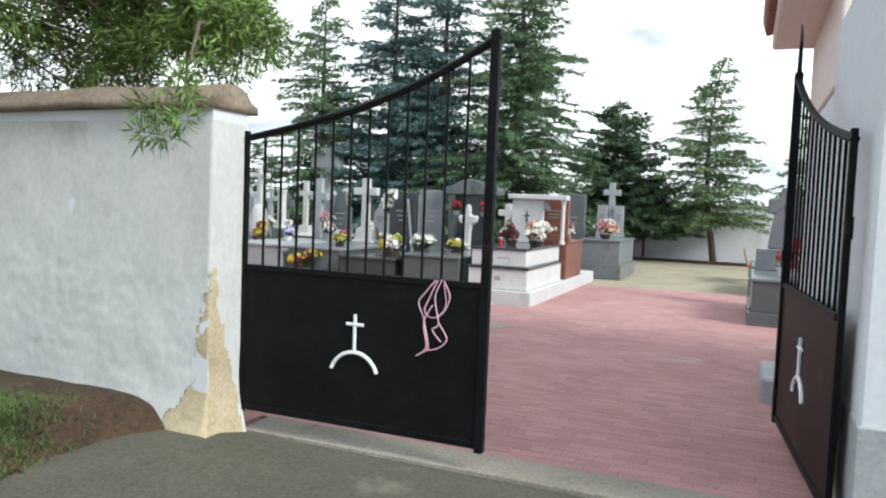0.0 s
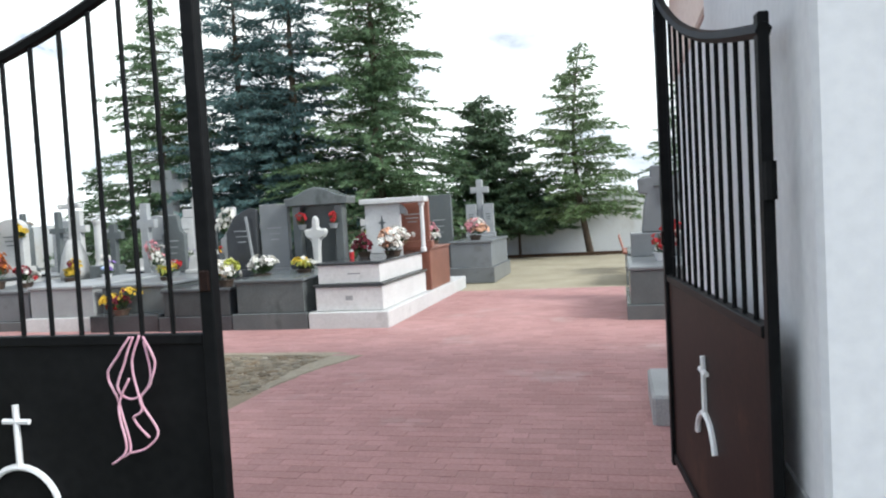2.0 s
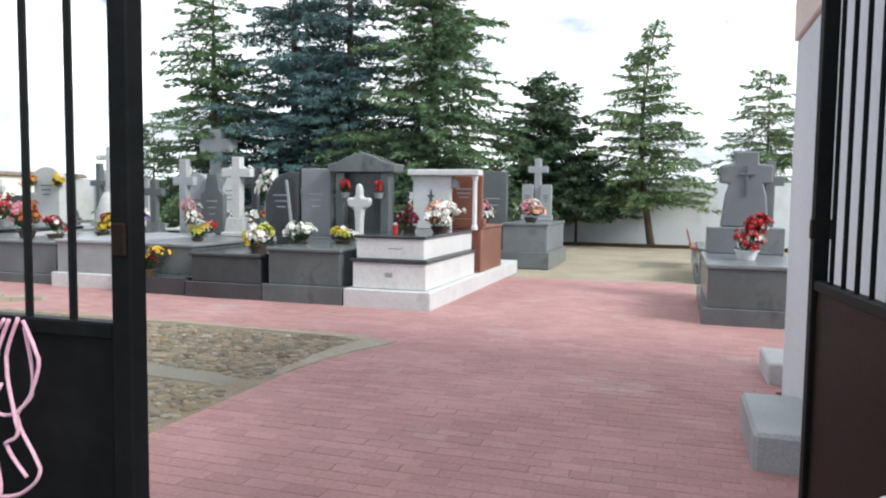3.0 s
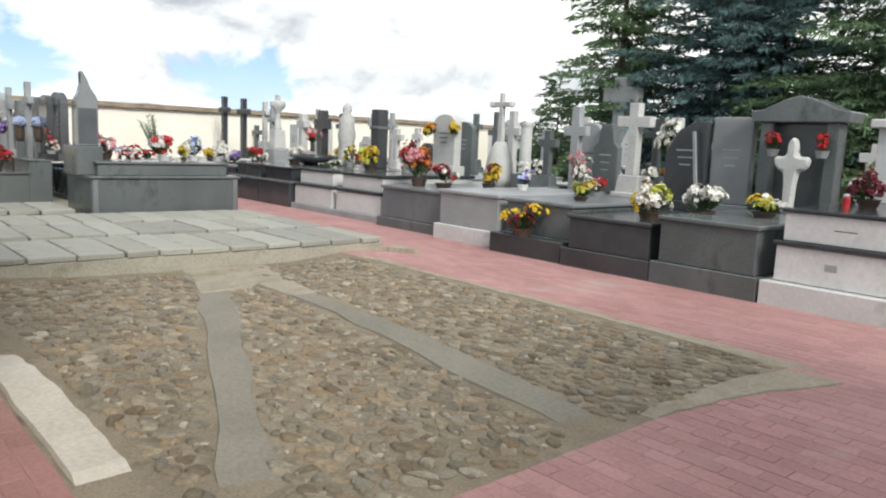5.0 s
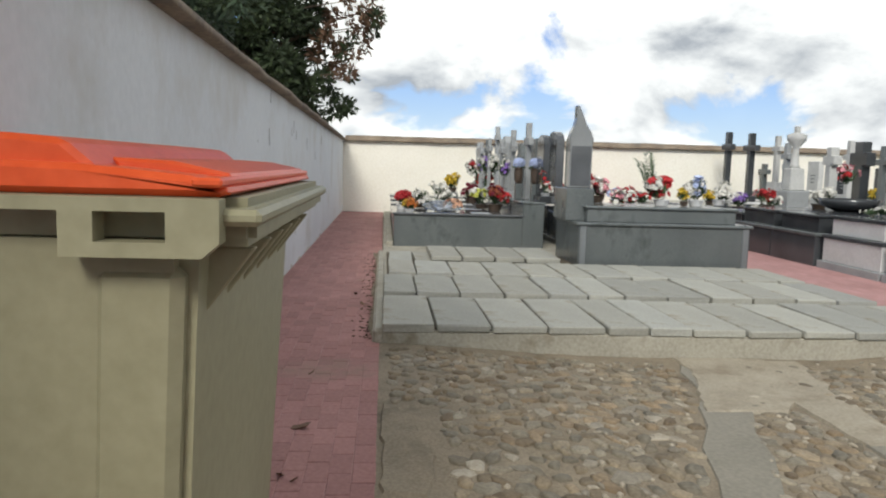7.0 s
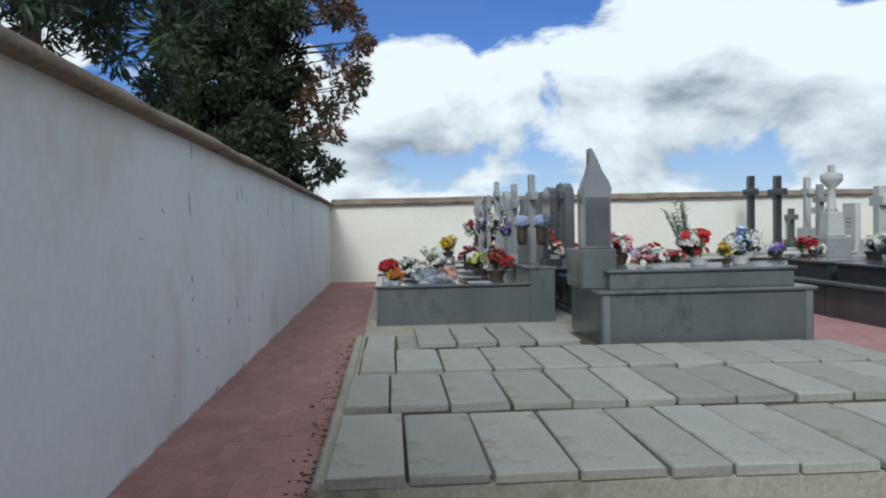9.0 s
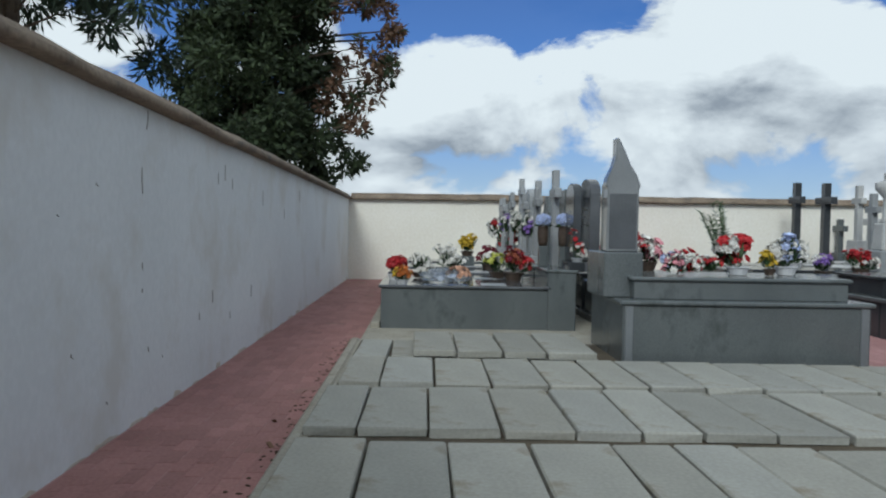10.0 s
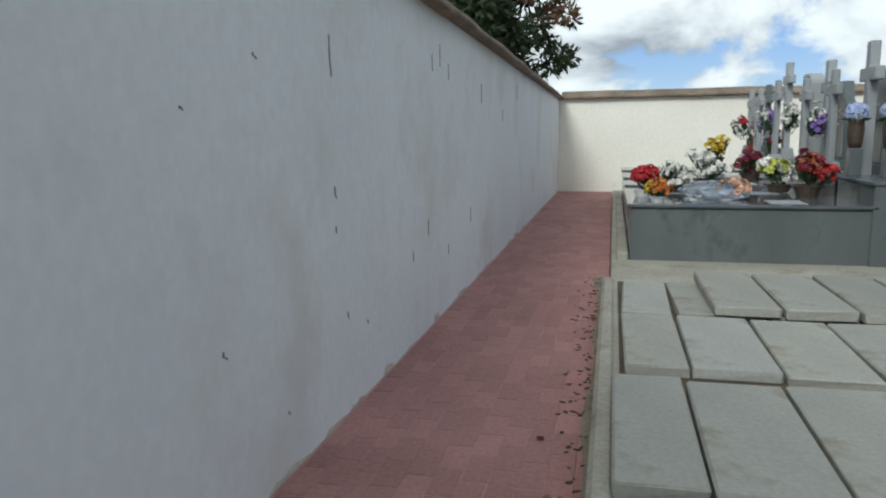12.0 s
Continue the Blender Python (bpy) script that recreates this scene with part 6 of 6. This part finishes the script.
STRIP1 = (((-3.35, 5.86), (-5.43, 6.68), (-7.25, 7.40), (-8.15, 7.62)), ((-3.25, 6.06), (-5.36, 6.93), (-7.10, 7.66), (-8.15, 8.06)))
STRIP2 = (((-3.03, 7.45), (-5.1, 7.72), (-6.9, 7.90), (-7.4, 7.88)), ((-3.03, 7.72), (-5.1, 8.00), (-6.9, 8.12), (-7.4, 8.10)))
ribbon(*STRIP1, -0.02, 0.006, 0.03, 71, "concrete_strip_1", M_CONC, "worn grey concrete strip across the cobbles", "pavement")
ribbon(*STRIP2, -0.02, 0.008, 0.03, 72, "concrete_strip_2", M_CONC, "worn grey concrete strip across the cobbles", "pavement")
ribbon(((-8.25, 7.62), (-7.8, 7.60), (-7.3, 7.42), (-6.85, 7.26)), ((-8.25, 8.32), (-7.8, 8.24), (-7.3, 8.06), (-6.85, 7.74)), -0.02, 0.012, 0.012, 78, "sand_patch", M_SAND, "smooth sandy mortar patch before the platform", "pavement")
ribbon(((-8.2, 8.0), (-7.7, 7.92), (-7.1, 7.88), (-6.2, 7.84)), ((-8.2, 8.55), (-7.7, 8.42), (-7.1, 8.26), (-6.2, 8.08)), -0.02, 0.010, 0.03, 80, "sand_patch_2", M_SAND, "sandy mortar spread along the concrete strip", "pavement")
ribbon(((-3.85, 5.535), (-4.6, 5.535), (-5.3, 5.535), (-5.85, 5.535)), ((-3.85, 5.76), (-4.6, 5.77), (-5.3, 5.77), (-5.80, 5.72)), -0.02, 0.016, 0.009, 73, "kerb_1", M_WCONC, "pale broken concrete kerb along the red path", "kerb")
ribbon(((-5.83, 5.535), (-6.2, 5.535), (-6.6, 5.535), (-7.0, 5.535)), ((-5.78, 5.73), (-6.2, 5.79), (-6.6, 5.72), (-7.0, 5.60)), -0.02, 0.010, 0.012, 74, "kerb_2", M_EARTH, "tan mortar kerb along the red path", "kerb")
ribbon(((-2.66, 9.52), (-4.4, 9.56), (-6.0, 9.58), (-8.0, 9.6)), ((-3.0, 9.36), (-4.4, 9.44), (-6.0, 9.47), (-8.0, 9.48)), -0.02, 0.012, 0.02, 75, "kerb_3", M_SAND, "sandy concrete kerb of the cobbled yard", "kerb")
ribbon(((-3.0, 7.9), (-2.97, 8.3), (-2.85, 8.8), (-2.64, 9.5)), ((-3.12, 7.9), (-3.12, 8.4), (-3.1, 8.9), (-2.98, 9.45)), -0.02, 0.010, 0.02, 76, "kerb_4", M_SAND, "sandy concrete corner of the cobbled yard", "kerb")
ribbon(((-8.05, 9.9), (-8.0, 10.0), (-7.8, 10.1), (-7.65, 10.2)), ((-8.05, 10.25), (-7.95, 10.28), (-7.8, 10.28), (-7.62, 10.28)), -0.02, 0.05, 0.01, 77, "kerb_5", M_SAND, "broken concrete foot of the platform", "kerb")


def inside(x, y, strip):
    for k in range(len(strip[0]) - 1):
        xa, xb = strip[0][k][0], strip[0][k + 1][0]
        if min(xa, xb) <= x <= max(xa, xb):
            q = (x - xa) / (xb - xa)
            lo = strip[0][k][1] + q * (strip[0][k + 1][1] - strip[0][k][1])
            hi = strip[1][k][1] + q * (strip[1][k + 1][1] - strip[1][k][1])
            return lo - 0.03 < y < hi + 0.03
    return False


def stone_shape(rnd, rx, ry, h):
    vs, fs = [], []
    n = 9
    ph = [rnd.uniform(0.72, 1.15) for _ in range(n)]
    for q, z in ((1.0, -0.012), (0.93, h * 0.5), (0.60, h * 0.86)):
        for k in range(n):
            a = 2 * math.pi * k / n
            vs.append(Vector((rx * q * ph[k] * math.cos(a), ry * q * ph[k] * math.sin(a), z)))
    vs.append(Vector((0, 0, h)))
    for r in range(2):
        for k in range(n):
            fs.append((r * n + k, r * n + (k + 1) % n, (r + 1) * n + (k + 1) % n, (r + 1) * n + k))
    for k in range(n):
        fs.append((2 * n + k, 2 * n + (k + 1) % n, 3 * n))
    return vs, fs


rnd = random.Random(81)
YARD = bpy.data.objects["yard_bed"]
shapes = []
for _ in range(14):
    vs, fs = stone_shape(rnd, 0.060 * rnd.uniform(0.85, 1.2), 0.044 * rnd.uniform(0.85, 1.2), rnd.uniform(0.010, 0.022))
    me = mesh_from(vs, fs, M_COBBLE)
    for f in me.polygons:
        f.use_smooth = True
    shapes.append((me, vs, fs))
far_v, far_f, single = [], [], 0
chip_v, chip_f = [], []
y = 5.62
row = 0
while y < 9.46:
    x = -3.12 - 0.06 * (row % 2)
    while x > slope_edge(y) + 0.10:
        px, py = x + rnd.uniform(-0.022, 0.022), y + rnd.uniform(-0.018, 0.018)
        kerb = py < 5.82 and px > -7.0
        if not kerb and not inside(px, py, STRIP1) and not inside(px, py, STRIP2) and not (py > 9.40) and rnd.random() > 0.03:
            me, vs, fs = shapes[rnd.randrange(14)]
            m = pose(px, py, -0.004 + dip(px, py), rnd.uniform(-5, 5), rnd.uniform(-5, 5), rnd.uniform(0, 360) if rnd.random() < 0.3 else rnd.uniform(-35, 35)) @ Matrix.Diagonal((rnd.uniform(0.6, 1.2), rnd.uniform(0.65, 1.2), rnd.uniform(0.5, 1.2), 1))
            if -5.1 < px < -3.3 and 5.8 < py < 7.6 and single < 300:
                ob = new("cobblestone", me)
                ob.matrix_basis = m
                ob.parent = YARD
                single += 1
            else:
                vl, fl = (chip_v, chip_f) if rnd.random() < 0.1 else (far_v, far_f)
                i = len(vl)
                vl += [m @ v for v in vs]
                fl += [tuple(i + k for k in f) for f in fs]
        x -= 0.108
    y += 0.084
    row += 1
me = mesh_from(far_v, far_f, M_COBBLES)
for f in me.polygons:
    f.use_smooth = True
ob = tagged(new("cobbles", me), kind="stuff")
ob.parent = YARD
# small stones and chips wedged between the cobbles
for _ in range(1000):
    px, py = rnd.uniform(-8.1, -3.1), rnd.uniform(5.84, 9.38)
    if inside(px, py, STRIP1) or inside(px, py, STRIP2):
        continue
    a, b = stone_shape(rnd, rnd.uniform(0.012, 0.034), rnd.uniform(0.010, 0.022), rnd.uniform(0.008, 0.017))
    m = pose(px, py, -0.003 + dip(px, py), rnd.uniform(-9, 9), rnd.uniform(-9, 9), rnd.uniform(0, 360))
    i = len(chip_v)
    chip_v += [m @ v for v in a]
    chip_f += [tuple(i + k for k in f) for f in b]
ob = tagged(new("pebbles", mesh_from(chip_v, chip_f, M_CHIP)), kind="stuff")
ob.parent = YARD

ribbon(((-13.6, 5.49), (-12.0, 5.49), (-10.5, 5.49), (-8.4, 5.49)), ((-13.6, 5.40), (-12.0, 5.45), (-10.5, 5.43), (-8.4, 5.445)), 0.001, 0.0045, 0.025, 79, "dirt_film", M_EARTH, "thin sandy dirt washed along the platform", "dirt")

# dirt and clods at the platform's foot
rnd = random.Random(83)
vs, fs = [], []
for _ in range(170):
    px = rnd.uniform(-13.5, -8.4)
    py = 5.455 - abs(rnd.gauss(0, 0.06))
    a, b = stone_shape(rnd, rnd.uniform(0.006, 0.022), rnd.uniform(0.005, 0.014), rnd.uniform(0.003, 0.007))
    i = len(vs)
    m = pose(px, py, 0.0, 0, 0, rnd.uniform(0, 360))
    vs += [m @ v for v in a]
    fs += [tuple(i + k for k in f) for f in b]
tagged(new("dirt_clods", mesh_from(vs, fs, M_DIRT)), "dark dirt and litter gathered along the platform", "dirt", "", "stuff")

# ---- paving bricks ----
rnd = random.Random(91)


def brick_shape(lx, ly):
    c = 0.003
    vs = [Vector((sx * lx / 2, sy * ly / 2, -0.008)) for sx, sy in ((-1, -1), (1, -1), (1, 1), (-1, 1))]
    vs += [Vector((sx * lx / 2, sy * ly / 2, -c)) for sx, sy in ((-1, -1), (1, -1), (1, 1), (-1, 1))]
    vs += [Vector((sx * (lx / 2 - c), sy * (ly / 2 - c), 0)) for sx, sy in ((-1, -1), (1, -1), (1, 1), (-1, 1))]
    fs = [(8, 9, 10, 11)] + [(k, (k + 1) % 4, 4 + (k + 1) % 4, 4 + k) for k in range(4)] + [(4 + k, 4 + (k + 1) % 4, 8 + (k + 1) % 4, 8 + k) for k in range(4)]
    return vs, fs


BV, BF = brick_shape(0.1965, 0.0960)
brick_mesh = mesh_from(BV, BF, M_BRICKP)
all_v, all_f, path_v, path_f, single = [], [], [], [], 0
for x0, x1, y0, y1 in ((-3.02, 0.43, 4.74, 8.7), (-3.02, 3.0, 8.7, 11.45), (-2.95, 0.0, 11.45, 15.35), (-22.4, -3.02, 9.62, 11.72), (-22.4, -3.02, 4.46, 5.52)):
    rows = int(round((y1 - y0) / 0.1))
    for j in range(rows):
        yc = y0 + 0.05 + j * (y1 - y0) / rows
        x = x0 + 0.1 - (0.1 if j % 2 else 0.0) + rnd.uniform(-0.02, 0.02)
        while x < x1 + 0.05:
            lo, hi = max(x - 0.09825, x0), min(x + 0.09825, x1)
            if hi - lo > 0.03 and not (y0 < 10 < y1 and x < -7.9 and yc < 10.12 and x > -13.2):
                m = pose((lo + hi) / 2, yc + rnd.uniform(-0.002, 0.002), rnd.uniform(-0.0014, 0.0014), rnd.uniform(-0.4, 0.4), rnd.uniform(-0.25, 0.25), rnd.uniform(-0.5, 0.5)) @ Matrix.Diagonal(((hi - lo) / 0.1965, 1, 1, 1))
                if y1 < 6 and (-12.2 < x < -9.4 or -6.9 < x < -4.5) and single < 290:
                    ob = new("brick", brick_mesh)
                    ob.matrix_basis = m
                    ob.parent = PAVED
                    single += 1
                else:
                    vl, fl = (path_v, path_f) if y1 < 6 else (all_v, all_f)
                    i = len(vl)
                    vl += [m @ v for v in BV]
                    fl += [tuple(i + k for k in f) for f in BF]
            x += 0.2
for vl, fl, mat in ((all_v, all_f, M_BRICKS), (path_v, path_f, M_BRICKSP)):
    ob = tagged(new("bricks", mesh_from(vl, fl, mat)), kind="stuff")
    ob.parent = PAVED
